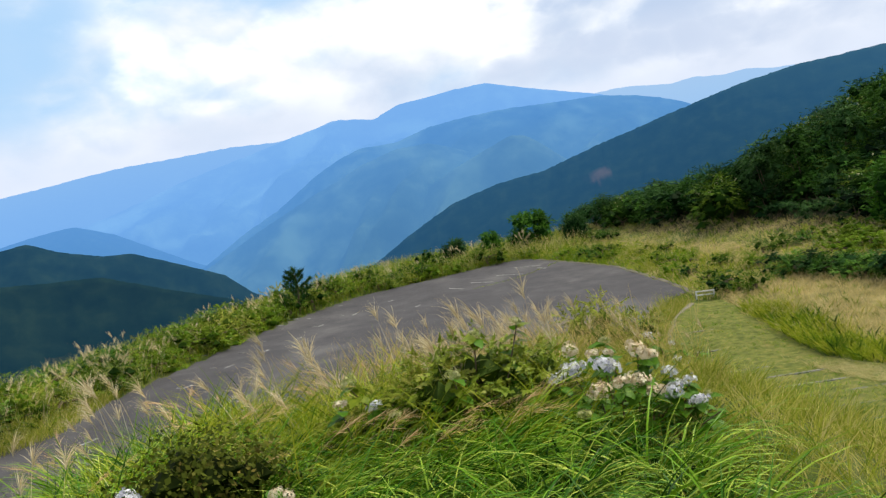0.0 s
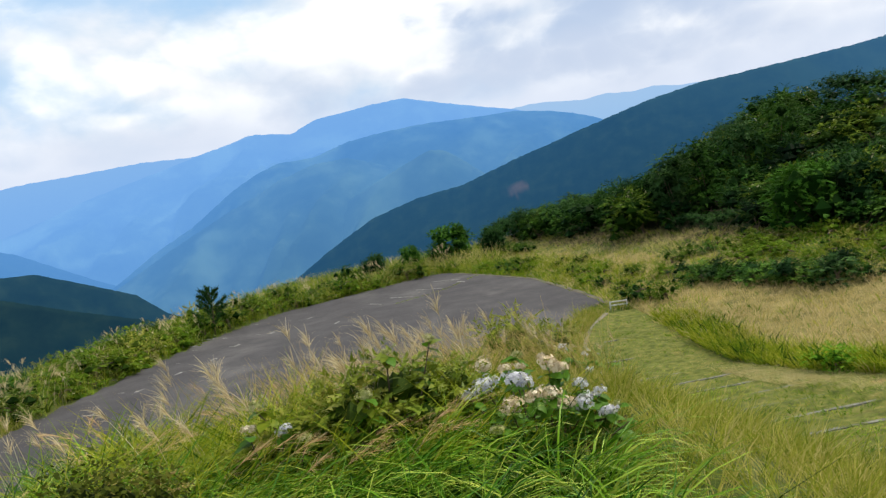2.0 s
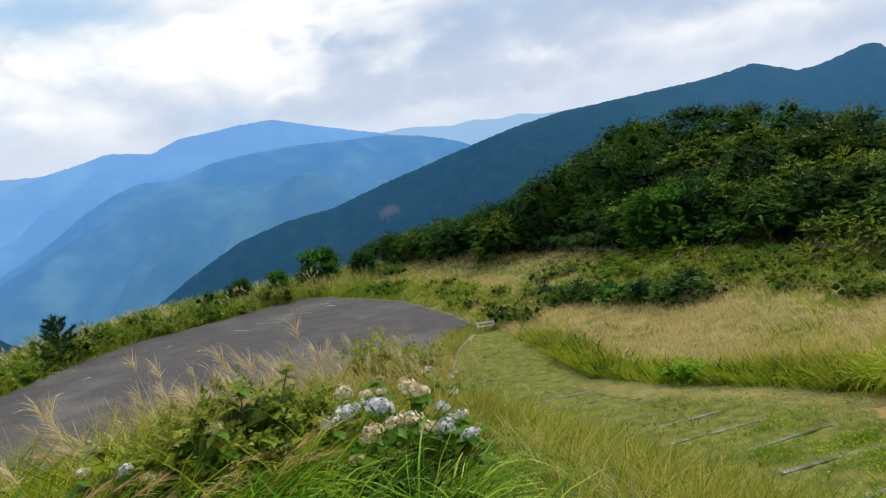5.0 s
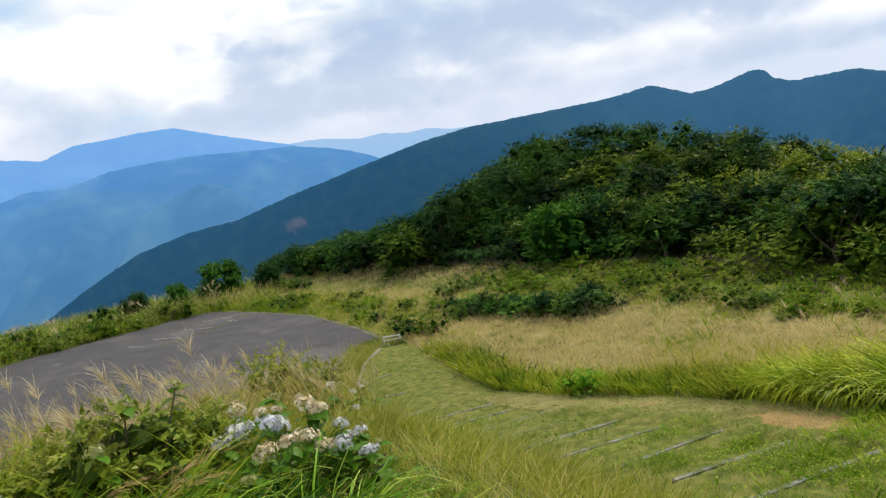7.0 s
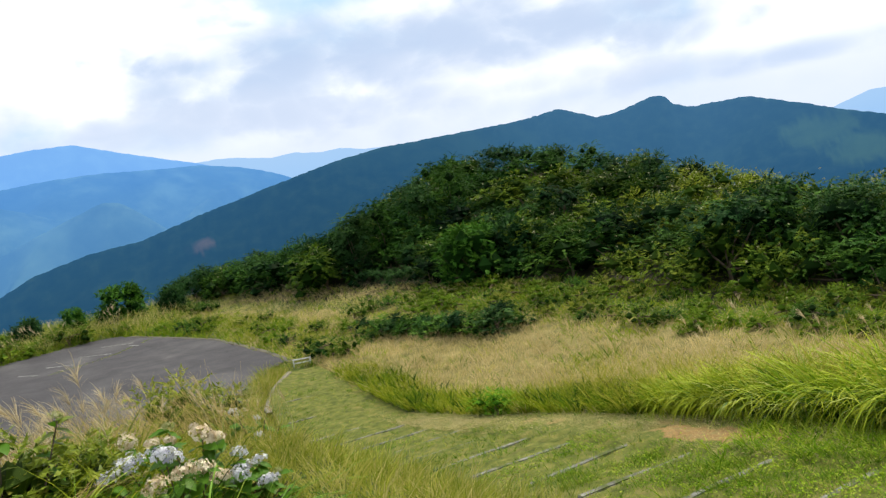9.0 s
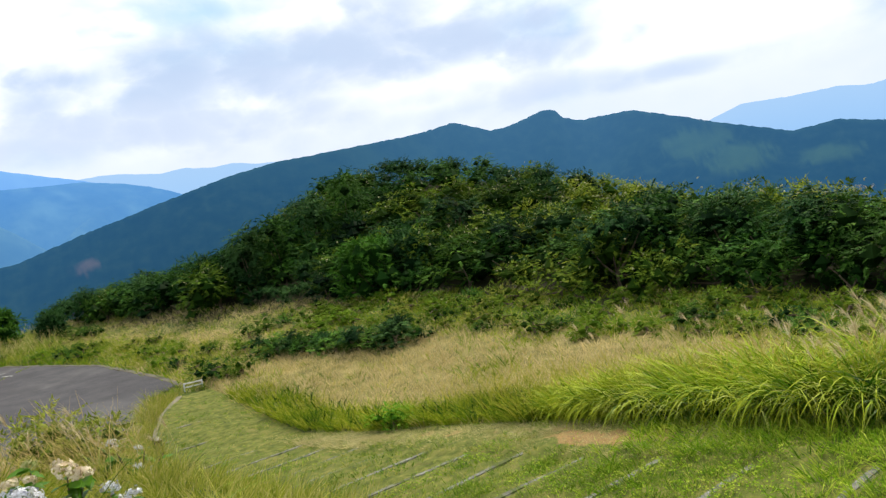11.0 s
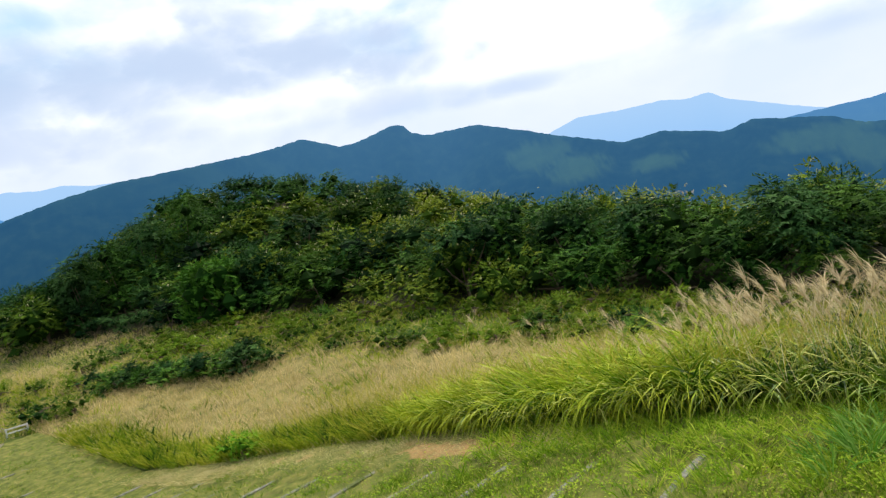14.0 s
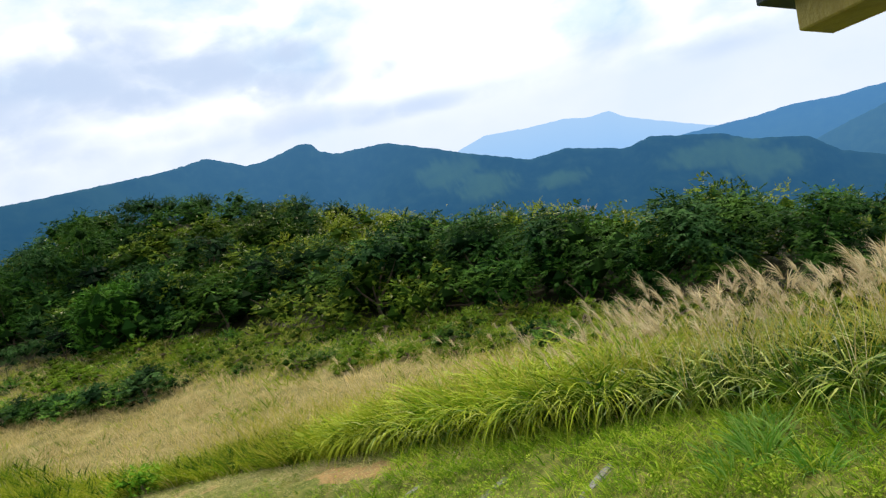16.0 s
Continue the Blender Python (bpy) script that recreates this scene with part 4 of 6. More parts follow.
def on_edge(x, y):
    """Whether a place lies on the bare top of a step edge."""
    f = (y - Y_TOP) / STEP
    near = np.abs(f - np.round(f)) * STEP
    return (near < 0.075) & (x > 5.25 + 0.5 * vnoise(f, 0 * f, 4)) & (x < 7.1 + 0.1 * np.clip(y - 14, 0, 7)) & (y > 2.9) & (y < 21)


def lawn_keep(x, y):
    f = (y - Y_TOP) / STEP
    f = np.abs(f - np.round(f) - 0.12 + 0.2 * (fbm(x * 0.9, y * 0.4, 64) - 0.5))
    worn = 1 - 0.75 * (1 - smooth(f, 0.10, 0.24)) * smooth(y, 5, 8)
    bare = worn * np.where((np.abs(x - 7.45) < 0.4) & (np.abs(y - 6.7) < 1.5), 0.1, 1)
    return on_path(x, y) * (1 - 0.85 * on_edge(x, y)) * (1 - 0.85 * straw_strip(x, y)) * np.clip(1.15 - y / 26, 0.25, 1) * (0.14 + 0.86 * smooth(np.where(y > 8, fbm(x * 0.55, y * 2.6, 62), fbm(x * 1.6, y * 1.6, 61)), 0.41, 0.51)) * bare


p = scatter(15000, 2.0, 8.6, -2.2, 24.2, lambda x, y: lawn_keep(x, y) * (y > 7))
tufts("lawn", "short mown green grass on the stepped path", p, M_LAWN, 12, 0.09, (0.05, 0.13), (0.008, 0.015), (0.2, 1.0), (0.2, 1.0), 2, lift=turf_z(p))
p = scatter(12000, 2.4, 8.5, -2.0, 8.4, lambda x, y: lawn_keep(x, y))
tufts("near_lawn", "short mown green grass on the upper lawn", p, M_LAWN, 11, 0.06, (0.07, 0.17), (0.009, 0.017), (0.2, 1.1), (0.0, 0.4), 1, lift=turf_z(p))
p = scatter(2200, 2.5, 8.2, -2, 6.4, lambda x, y: on_path(x, y) * (1 - on_edge(x, y)) * smooth(fbm(x * 0.9, y * 0.9, 66) + 0.30 * smooth(x, 5.2, 7.5), 0.50, 0.72))
tufts("coarse_turf", "longer coarse green tufts in the lawn", p, M_HERB, 20, 0.10, (0.12, 0.26), (0.010, 0.018), (0.2, 0.9), (0.5, 1.6), 3, lift=turf_z(p))


def leaves_over(name, label, n, area, keep, mat, size, high, lift):
    """Small broad leaves of low herbs, strewn close over the ground."""
    p = scatter(n, *area, keep)
    n = len(p)
    c = np.stack([p[:, 0], p[:, 1], lift(p) + high * RNG.random(n) ** 1.5], -1)
    nor = RNG.normal(size=(n, 3)) * 0.45 + np.array([0, 0, 1])
    nor /= np.linalg.norm(nor, axis=1, keepdims=True)
    t = np.cross(nor, RNG.normal(size=(n, 3)))
    t /= np.linalg.norm(t, axis=1, keepdims=True)
    b = np.cross(nor, t)
    ln = RNG.uniform(size[0], size[1], n)[:, None]
    v = np.stack([c - t * ln * 0.5, c + b * ln * 0.28 + nor * ln * 0.08, c + t * ln * 0.5, c - b * ln * 0.28 + nor * ln * 0.08], 1).reshape(-1, 3)
    tone = np.clip(RNG.random(n) * 0.7 + 0.5 * (fbm(p[:, 0] * 2, p[:, 1] * 2, 91) - 0.3), 0, 1)
    me = mesh_from(name, v, np.arange(4 * n).reshape(-1, 4), mat, np.stack([np.repeat(tone, 4), np.tile([0, 0.5, 1, 0.5], n)], -1))
    return tagged(link(name, me), label, "herbs", kind="stuff")


def clumpy(x, y):
    return lawn_keep(x, y) * (0.15 + 0.85 * smooth(fbm(x * 2.2, y * 2.2, 93), 0.36, 0.56))


leaves_over("lawn_herbs", "low green herbs and clover in the lawn", 90000, (2.4, 8.4, -2, 9), clumpy, M_HERB, (0.018, 0.040), 0.08, turf_z)

# a lush tuft of bluish blades at the lawn's rim
p = scatter(60, 6.2, 7.3, 0.5, 2.3, lambda x, y: on_path(x, y) * np.exp(-((x - 6.7) / 0.5) ** 2 - ((y - 1.5) / 0.6) ** 2))
tufts("rim_grass", "lush blue-green grass at the lawn's rim", p, M_RIM, 26, 0.10, (0.2, 0.38), (0.012, 0.02), (0.1, 0.7), (0.5, 1.8), 4, lift=turf_z(p))

# the pale strip of dead straw at the foot of the tall grass, and the earth that shows in it
p = scatter(8500, 6.9, 8.2, 4.5, 16.5, lambda x, y: on_path(x, y) * straw_strip(x, y) * (0.25 + 0.75 * smooth(fbm(x * 1.3, y * 1.3, 95), 0.36, 0.52)) * np.where((np.abs(x - 7.45) < 0.35) & (np.abs(y - 6.7) < 1.2), 0.2, 1))
tufts("dead_straw", "pale dead straw along the foot of the tall grass", p, M_STRAW, 12, 0.12, (0.08, 0.2), (0.008, 0.014), (0.8, 1.4), (0.0, 0.5), 1, lift=turf_z(p))

# dry grass along the step edges
k = RNG.integers(0, 17, 2200)
p = np.stack([RNG.uniform(5.0, 7.3, 2200), Y_TOP + 3 * STEP + k * STEP + RNG.normal(0.05, 0.13, 2200)], -1)
p = p[p[:, 1] < 22]
p[:, 0] += np.clip(p[:, 1] - 15, 0, 9) * 0.12
tufts("edge_straw", "short dry straw along the step edges", p, M_EDGE, 10, 0.07, (0.05, 0.13), (0.006, 0.011), (0.3, 1.3), (0.2, 0.8), 1, lift=turf_z(p))


# the yellow grass between the flowers and the steps
def bank_keep(x, y):
    return open_ground(x, y) * smooth(x + 0.05 * (y - 5), 1.0, 1.9) * (x < path_left(y) + np.where(y < 8.5, 0.6, -0.35))


p = scatter(3900, 0.8, 6.2, 1.2, 21, lambda x, y: bank_keep(x, y) * np.clip(1.3 - y / 22, 0.3, 1))
tufts("yellow_grass", "fine yellow-green grass on the bank beside the steps", p, M_BANK, 18, 0.13, (0.20, 0.46), (0.007, 0.013), (0.05, 0.6), (0.3, 1.4), 2, grow=np.interp(p[:, 1], [6, 9, 13], [1.05, 0.75, 0.6]))
p = scatter(40000, -3.4, 4.2, 7.2, 19, lambda x, y: open_ground(x, y) * (x < path_left(y) - 1.2) * (1 - smooth(x - 0.22 * (y - 8), 1.6, 2.8)) * smooth(x, -2.4, -0.4) * smooth(y - 0.35 * x, 6.4, 8.0) * (0.35 + 0.65 * smooth(fbm(x * 0.6, y * 0.6, 71), 0.35, 0.55)))
grass("dry_grass", "dry tan seeding grass on the bank above the asphalt", p, M_DRY, (0.5, 1.05), (0.009, 0.018), (0, 0.4), (0.3, 1.3), 3, wind=(-1.4, 1.2), head=True)


# soft grass where the bank, the path and the asphalt meet
p = scatter(6800, 0.8, 7.6, 10.5, 26.0, lambda x, y: (x < path_left(y) - 0.12) * smooth(x, path_left(y) - 4.2, path_left(y) - 2.2) * (in_lot(x, y) < 0.5))
tufts("corner_grass", "soft yellow-green grass between the path and the asphalt", p, M_BANK, 10, 0.2, (0.4, 0.8), (0.010, 0.018), (0.05, 0.5), (0.3, 1.3), 2, grow=np.interp(path_left(p[:, 1]) - p[:, 0], [0, 0.5, 1.4, 3.5], [0.35, 0.7, 1.0, 0.9]))


# the long green grass in front of the flowers
def front_keep(x, y):
    return open_ground(x, y) * (x < 1.45 - 0.22 * np.abs(y - 4.5)) * smooth(y, 1.5, 2.6) * (1 - smooth(y + 1.0 * smooth(x, -0.6, 0.4), 6.2, 7.4))


p = np.concatenate([scatter(560, -4.6, 2.6, 1.6, 7.2, front_keep), scatter(150, -3.0, 0.2, 4.9, 6.1, front_keep)])
tufts("long_grass", "long arching green grass in front of the flowers", p, M_GREEN, 24, 0.10, (0.65, 1.1), (0.013, 0.023), (0.12, 0.5), (1.2, 2.5), 5, wind=(1.9, 0.95))
p = scatter(5000, -9, -2.6, 3.0, 14, lambda x, y: open_ground(x, y) * 0.9)
grass("rough_grass", "rough green grass at the head of the slope", p, M_GREEN, (0.5, 0.9), (0.010, 0.018), (0, 0.4), (0.4, 1.4), 4)


p = scatter(620, -2.8, 1.0, 4.8, 8.0, lambda x, y: open_ground(x, y) * smooth(y - 0.2 * x, 5.0, 6.0))
tufts("brush_grass", "yellow-green grass growing through the brush", p, M_FRINGE, 14, 0.12, (0.55, 1.05), (0.009, 0.017), (0.05, 0.5), (0.6, 2.0), 4, wind=(1.6, 0.5))


# dark broad blades added beneath the long grasses, to shade the gaps between them
p = np.concatenate([scatter(2600, -4.6, 2.2, 2.0, 7.2, front_keep), belt(4200, -2.3, 12, 1.3) + np.array([0.12, 0]), belt(380, 12, 20, 1.2)])
grass("undergrowth", "dark green blades added to shade the gaps beneath the long grasses", p, M_SHRUB, (0.18, 0.50), (0.04, 0.08), (0.1, 0.6), (0.2, 0.9), 2)


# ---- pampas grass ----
def skyline_z(x, y):
    """The thicket's skyline seen from the camera, an elevation by direction, which shrub and tree heights are fitted
    to.
    """
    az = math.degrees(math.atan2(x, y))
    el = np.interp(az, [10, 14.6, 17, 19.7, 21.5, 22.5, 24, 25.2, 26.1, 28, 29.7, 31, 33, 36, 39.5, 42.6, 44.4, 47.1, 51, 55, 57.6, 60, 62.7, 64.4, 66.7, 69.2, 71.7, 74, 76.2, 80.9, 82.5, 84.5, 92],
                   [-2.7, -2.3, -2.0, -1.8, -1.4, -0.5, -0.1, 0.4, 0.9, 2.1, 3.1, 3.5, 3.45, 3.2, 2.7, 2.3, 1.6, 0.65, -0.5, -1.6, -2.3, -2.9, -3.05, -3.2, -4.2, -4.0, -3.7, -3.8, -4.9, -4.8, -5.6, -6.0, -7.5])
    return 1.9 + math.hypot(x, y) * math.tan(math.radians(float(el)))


def plume_mesh(seed):
    """One flowering stalk: a thin stem topped by a drooping fan of feathery rays, leaning towards +y."""
    r = np.random.default_rng(seed)
    h = r.uniform(1.15, 1.45)
    stem = blades(np.zeros((1, 3)), np.zeros(1), np.array([h]), np.array([0.009]), np.array([0.04]), np.array([r.uniform(0.25, 0.55)]), 7)
    mid = stem[0].reshape(-1, 2, 3).mean(1)
    n = 15
    top, tan = mid[-1], mid[-1] - mid[-2]
    tan = tan / np.linalg.norm(tan)
    base = top[None] - tan[None] * r.uniform(0, 0.14, n)[:, None]
    rays = blades(base, r.normal(0, 0.5, n), r.uniform(0.22, 0.40, n), r.uniform(0.006, 0.011, n), r.uniform(0.1, 0.75, n), r.uniform(0.4, 1.5, n), 4)
    rays2 = blades(base, r.normal(0, 0.9, n), r.uniform(0.12, 0.24, n), r.uniform(0.005, 0.009, n), r.uniform(0.1, 1.0, n), r.uniform(0.4, 1.3, n), 3)
    v, f, u = join(stem, rays, rays2)
    return mesh_from("plume", v, f, M_PLUME, u)


def tuft_mesh(seed, n=46, tall=1.0):
    r = np.random.default_rng(seed)
    a = r.uniform(0, 2 * np.pi, n)
    q = 0.16 * np.sqrt(r.random(n))
    base = np.stack([q * np.sin(a), q * np.cos(a), np.full(n, -0.03)], -1)
    v, f, u = blades(base, a + r.normal(0, 0.5, n), tall * r.uniform(0.8, 1.5, n), r.uniform(0.024, 0.046, n), r.uniform(0.0, 0.30, n), r.uniform(1.5, 3.2, n), 5)
    return mesh_from("leaves", v, f, M_SUSUKI, u)


def nodding_mesh(seed):
    """A thin stem that arches over, with a narrow brush of rays hanging along its end."""
    r = np.random.default_rng(seed)
    bow = r.uniform(1.25, 1.6)
    stem = blades(np.zeros((1, 3)), np.zeros(1), np.array([r.uniform(1.1, 1.3)]), np.array([0.008]), np.array([0.05]), np.array([bow]), 9)
    mid = stem[0].reshape(-1, 2, 3).mean(1)
    n = 44
    s = r.uniform(6.6, 9, n)
    i = np.minimum(s.astype(int), 8)
    base = mid[i] + (mid[i + 1] - mid[i]) * (s - i)[:, None]
    rays = blades(base, r.normal(0, 0.28, n), r.uniform(0.14, 0.24, n), r.uniform(0.005, 0.009, n), bow - 0.15 + r.normal(0, 0.16, n), r.uniform(0.1, 0.5, n), 3)
    v, f, u = join(stem, rays)
    return mesh_from("plume", v, f, M_RUSSET, u)


NODDING = [nodding_mesh(140 + i) for i in range(3)]
PLUMES = [plume_mesh(100 + i) for i in range(5)]
TUFTS = [tuft_mesh(200 + i) for i in range(4)]


def pampas(x, y, size, plumes, seed, label, leaves=True, wind=-90, spread=50, kinds=None):
    r = random.Random(seed)
    root = tagged(new("pampas_grass"), label, "pampas grass", "pampas grass along the slope")
    if leaves:
        link("leaves", TUFTS[seed % 4], root)
    for i in range(plumes):
        a = r.uniform(0, 6.28)
        q = r.uniform(0, 0.14)
        s = r.uniform(0.85, 1.12)
        link("plume", (kinds or PLUMES)[(seed + i) % 3 if kinds else (seed + i) % 5], root, "feathery tan plume", pose(q * math.sin(a), q * math.cos(a), 0, r.uniform(-8, 8), r.uniform(-8, 8), r.gauss(-wind, spread)) @ Matrix.Scale(s, 4))
    root.matrix_basis = pose(x, y, float(ground_z(x, y)) - 0.02, 0, 0, r.uniform(0, 360) if leaves and not plumes else 0) @ Matrix.Scale(size, 4)
    return root


def build_pampas():
    r = random.Random(5)
    # the hedge of pampas above the lawn, growing towards the shelter
    for i in range(64):
        y = -2.4 + 8.6 * (i / 64) + r.uniform(-0.15, 0.15)
        row = r.choice((0.15, 0.55, 1.0, 1.5))
        x = float(path_right(y)) + row
        pampas(x, y, r.uniform(0.60, 0.78) * (1.0 if y < 3.2 else 0.95), r.choice((1, 2, 3, 4)) if y < 3.2 else r.choice((0, 1, 1, 2)) if y < 4.6 else r.choice((0, 0, 0, 1)), i, "green pampas grass clump with tan plumes above the lawn", wind=-70)
    for i in range(36):
        y = -2.2 + 9.6 * i / 36 + r.uniform(-0.08, 0.08)
        pampas(float(path_right(y)) + r.uniform(-0.02, 0.25), y, r.uniform(0.62, 0.84), 0, 400 + i, "arching green pampas grass leaves beside the lawn")
    for i in range(30):
        y = -2.0 + 8.5 * r.random()
        x = float(path_right(y)) + r.uniform(1.5, 4.0)
        pampas(x, y, r.uniform(0.55, 0.72), r.choice((2, 3, 4)), 60 + i, "tan flowering pampas grass at the meadow's edge", wind=-70)
    for i in range(84):
        y = -2.3 + 6.4 * r.random() ** 1.25
        x = float(path_right(y)) + r.uniform(0.4, 3.2)
        pampas(x, y, r.uniform(0.50, 0.78), r.choice((3, 4, 4)), 500 + i, "tan flowering pampas grass above the lawn", leaves=i % 4 == 0, wind=-60, spread=70)
    # loose clumps in the meadow
    for i in range(16):
        x, y = r.uniform(10.5, 16), r.uniform(4, 14)
        pampas(x, y, r.uniform(0.6, 0.85), r.choice((1, 2, 3)), 120 + i, "pale pampas grass standing in the meadow", leaves=False, wind=-60)
    # on the bank among the flowers
    for i in range(58):
        x, y = r.uniform(-4.4, 0.9), r.uniform(6.0, 8.6)
        if in_lot(x, y) > -0.3:
            continue
        pampas(x, y, r.uniform(0.8, 1.0) * (0.80 if x > -1.2 else 0.78), r.choice((1, 2, 2, 3)), 150 + i, "nodding tan pampas plumes on the bank", leaves=i % 3 == 0, wind=-80, spread=45, kinds=NODDING if i % 2 and x < -0.6 else None)
    for i in range(24):
        x, y = r.uniform(0.2, 2.8), r.uniform(8.4, 12.0)
        pampas(x, y, r.uniform(0.5, 0.68), r.choice((2, 3)), 800 + i, "soft tan plumes on the bank above the asphalt", leaves=i % 4 == 0, wind=-70, spread=70)
    for i in range(13):
        x, y = r.uniform(-3.9, -2.3), r.uniform(3.9, 5.6)
        pampas(x, y, r.uniform(0.5, 0.66), r.choice((1, 2)), 450 + i, "tan pampas plumes at the edge of the bank", leaves=i % 2 == 0, wind=-70, spread=60, kinds=NODDING if i % 3 == 1 else None)
    for i in range(28):
        x, y = r.uniform(-2.6, 0.3), r.uniform(4.9, 6.2)
        pampas(x, y, r.uniform(0.55, 0.78), r.choice((1, 2)), 350 + i, "nodding russet plumes among the flowers", leaves=False, wind=85, spread=22, kinds=NODDING)
    # along the far verge
    for i in range(88):
        y = 17 + 30 * r.random()
        x = float(np.interp(y, [12, 19.6, 25, 29, 35, 40.7, 46.4], [-15.5, -12.7, -11.3, -10.0, -8.4, -5.5, 3.2])) - r.uniform(0.4, 3.6)
        pampas(x, y, r.uniform(0.7, 1.0), r.choice((2, 3, 4)), 200 + i, "straw pampas grass on the verge beyond the asphalt", wind=-70)
    for i in range(14):
        y = r.uniform(18, 27)
        x = float(np.interp(y, [12, 19.6, 25, 29], [-15.5, -12.7, -11.3, -10.0])) + r.uniform(-1.0, 0.4)
        pampas(x, y, r.uniform(0.8, 1.05), r.choice((2, 3, 4)), 700 + i, "straw pampas grass leaning over the asphalt's edge", leaves=i % 3 == 0, wind=70, spread=50)
    # the pale fringe along the hill's crest
    for i in range(30):
        az = math.radians(46 + 21 * (i + r.random()) / 30)
        for q in range(26, 48):
            x, y = q * math.sin(az), q * math.cos(az)
            if float(ground_z(x, y)) + 1.05 > skyline_z(x, y):
                pampas(x, y, r.uniform(0.85, 1.0), r.choice((2, 3)), 600 + i, "pale pampas plumes along the crest of the hill", leaves=False, wind=-60, spread=70)
                break
    pampas(4.4, 47.0, 1.15, 7, 300, "tall pale pampas clump at the corner of the asphalt", wind=-60, spread=80)


build_pampas()


# ---- shrubs ----
def leaf_cloud(centres, radii, n, size, seed, squash=0.85, uplook=0.5):
    """Many small pointed leaves over the outsides of overlapping lobes."""
    r = np.random.default_rng(seed)
    w = radii ** 2
    k = r.choice(len(radii), n, p=w / w.sum())
    d = r.normal(size=(n, 3))
    d[:, 2] += 0.75
    d /= np.linalg.norm(d, axis=1, keepdims=True)
    q = radii[k] * np.where(r.random(n) < 0.2, r.uniform(1.02, 1.3, n), r.uniform(0.66, 1.06, n))
    p = centres[k] + d * q[:, None] * np.array([1, 1, squash])
    nor = d * 1.0 + r.normal(size=(n, 3)) * 0.40 + np.array([0, 0, uplook])
    nor /= np.linalg.norm(nor, axis=1, keepdims=True)
    t = np.cross(nor, r.normal(size=(n, 3)))
    t /= np.linalg.norm(t, axis=1, keepdims=True)
    t[:, 2] -= 0.25
    b = np.cross(nor, t)
    ln = r.uniform(size[0], size[1], n)[:, None]
    wd = ln * r.uniform(0.24, 0.36, n)[:, None]
    v = np.stack([p - t * ln * 0.5, p + b * wd - nor * ln * 0.06, p + t * ln * 0.5, p - b * wd - nor * ln * 0.06], 1).reshape(-1, 3)
    f = np.arange(4 * n).reshape(-1, 4)
    f = f[p[:, 2] > 0.02]
    tone = np.clip(r.normal(0.45, 0.16, n) + (r.random(len(radii))[k] - 0.5) * 0.45, 0, 1)
    return v, f, np.stack([np.repeat(tone, 4), np.tile([0, 0.5, 1, 0.5], n)], -1)


def spray_cloud(centres, radii, n, per, reach, size, seed, flat=0.35, droop=0.25):
    """Leafy sprays over the outsides of overlapping lobes: each a twig that runs outwards, with pointed leaves to both sides."""
    r = np.random.default_rng(seed)
    w = radii ** 2
    k = r.choice(len(radii), n, p=w / w.sum())
    d = r.normal(size=(n, 3))
    d[:, 2] += 0.7
    d /= np.linalg.norm(d, axis=1, keepdims=True)
    root = centres[k] + d * (radii[k] * r.uniform(0.62, 1.0, n))[:, None] * np.array([1, 1, 0.85])
    axis = d * np.array([1, 1, flat]) + r.normal(size=(n, 3)) * np.array([0.35, 0.35, 0.16])
    axis /= np.linalg.norm(axis, axis=1, keepdims=True)
    up = d * 0.6 + np.array([0, 0, 1]) + r.normal(size=(n, 3)) * 0.25
    side = np.cross(axis, up)
    side /= np.linalg.norm(side, axis=1, keepdims=True)
    long = reach * r.uniform(0.6, 1.25, n)
    lobe_tone, own = r.random(len(radii))[k], r.random(n)
    v, tone = [], []
    for j in range(per):
        s = (j + r.random(n)) / per
        p = root + axis * (long * s)[:, None] - np.array([0, 0, 1]) * (droop * long * s * s)[:, None]
        hand = (1 if j % 2 else -1) * np.where(s > 0.85, 0.2, 1.0)
        way = axis * 0.75 + side * (hand * r.uniform(0.5, 1.1, n))[:, None] + r.normal(size=(n, 3)) * 0.16
        way[:, 2] -= droop * 0.8
        way /= np.linalg.norm(way, axis=1, keepdims=True)
        ln = (r.uniform(size[0], size[1], n) * (1.1 - 0.4 * s))[:, None]
        broad = np.cross(way, up + r.normal(size=(n, 3)) * 0.35)
        broad /= np.linalg.norm(broad, axis=1, keepdims=True)
        v.append(np.stack([p - broad * ln * 0.26, p + broad * ln * 0.26, p + way * ln], 1))
        tone.append(np.clip(0.08 + 0.40 * lobe_tone + 0.34 * own + 0.20 * r.random(n), 0, 1))
    v, tone = np.concatenate(v), np.concatenate(tone)
    ok = v[:, 0, 2] > 0.02
    v, tone = v[ok], tone[ok]
    m = len(v)
    return v.reshape(-1, 3), np.arange(3 * m).reshape(-1, 3), np.stack([np.repeat(tone, 3), np.tile([0, 0, 1.0], m)], -1)


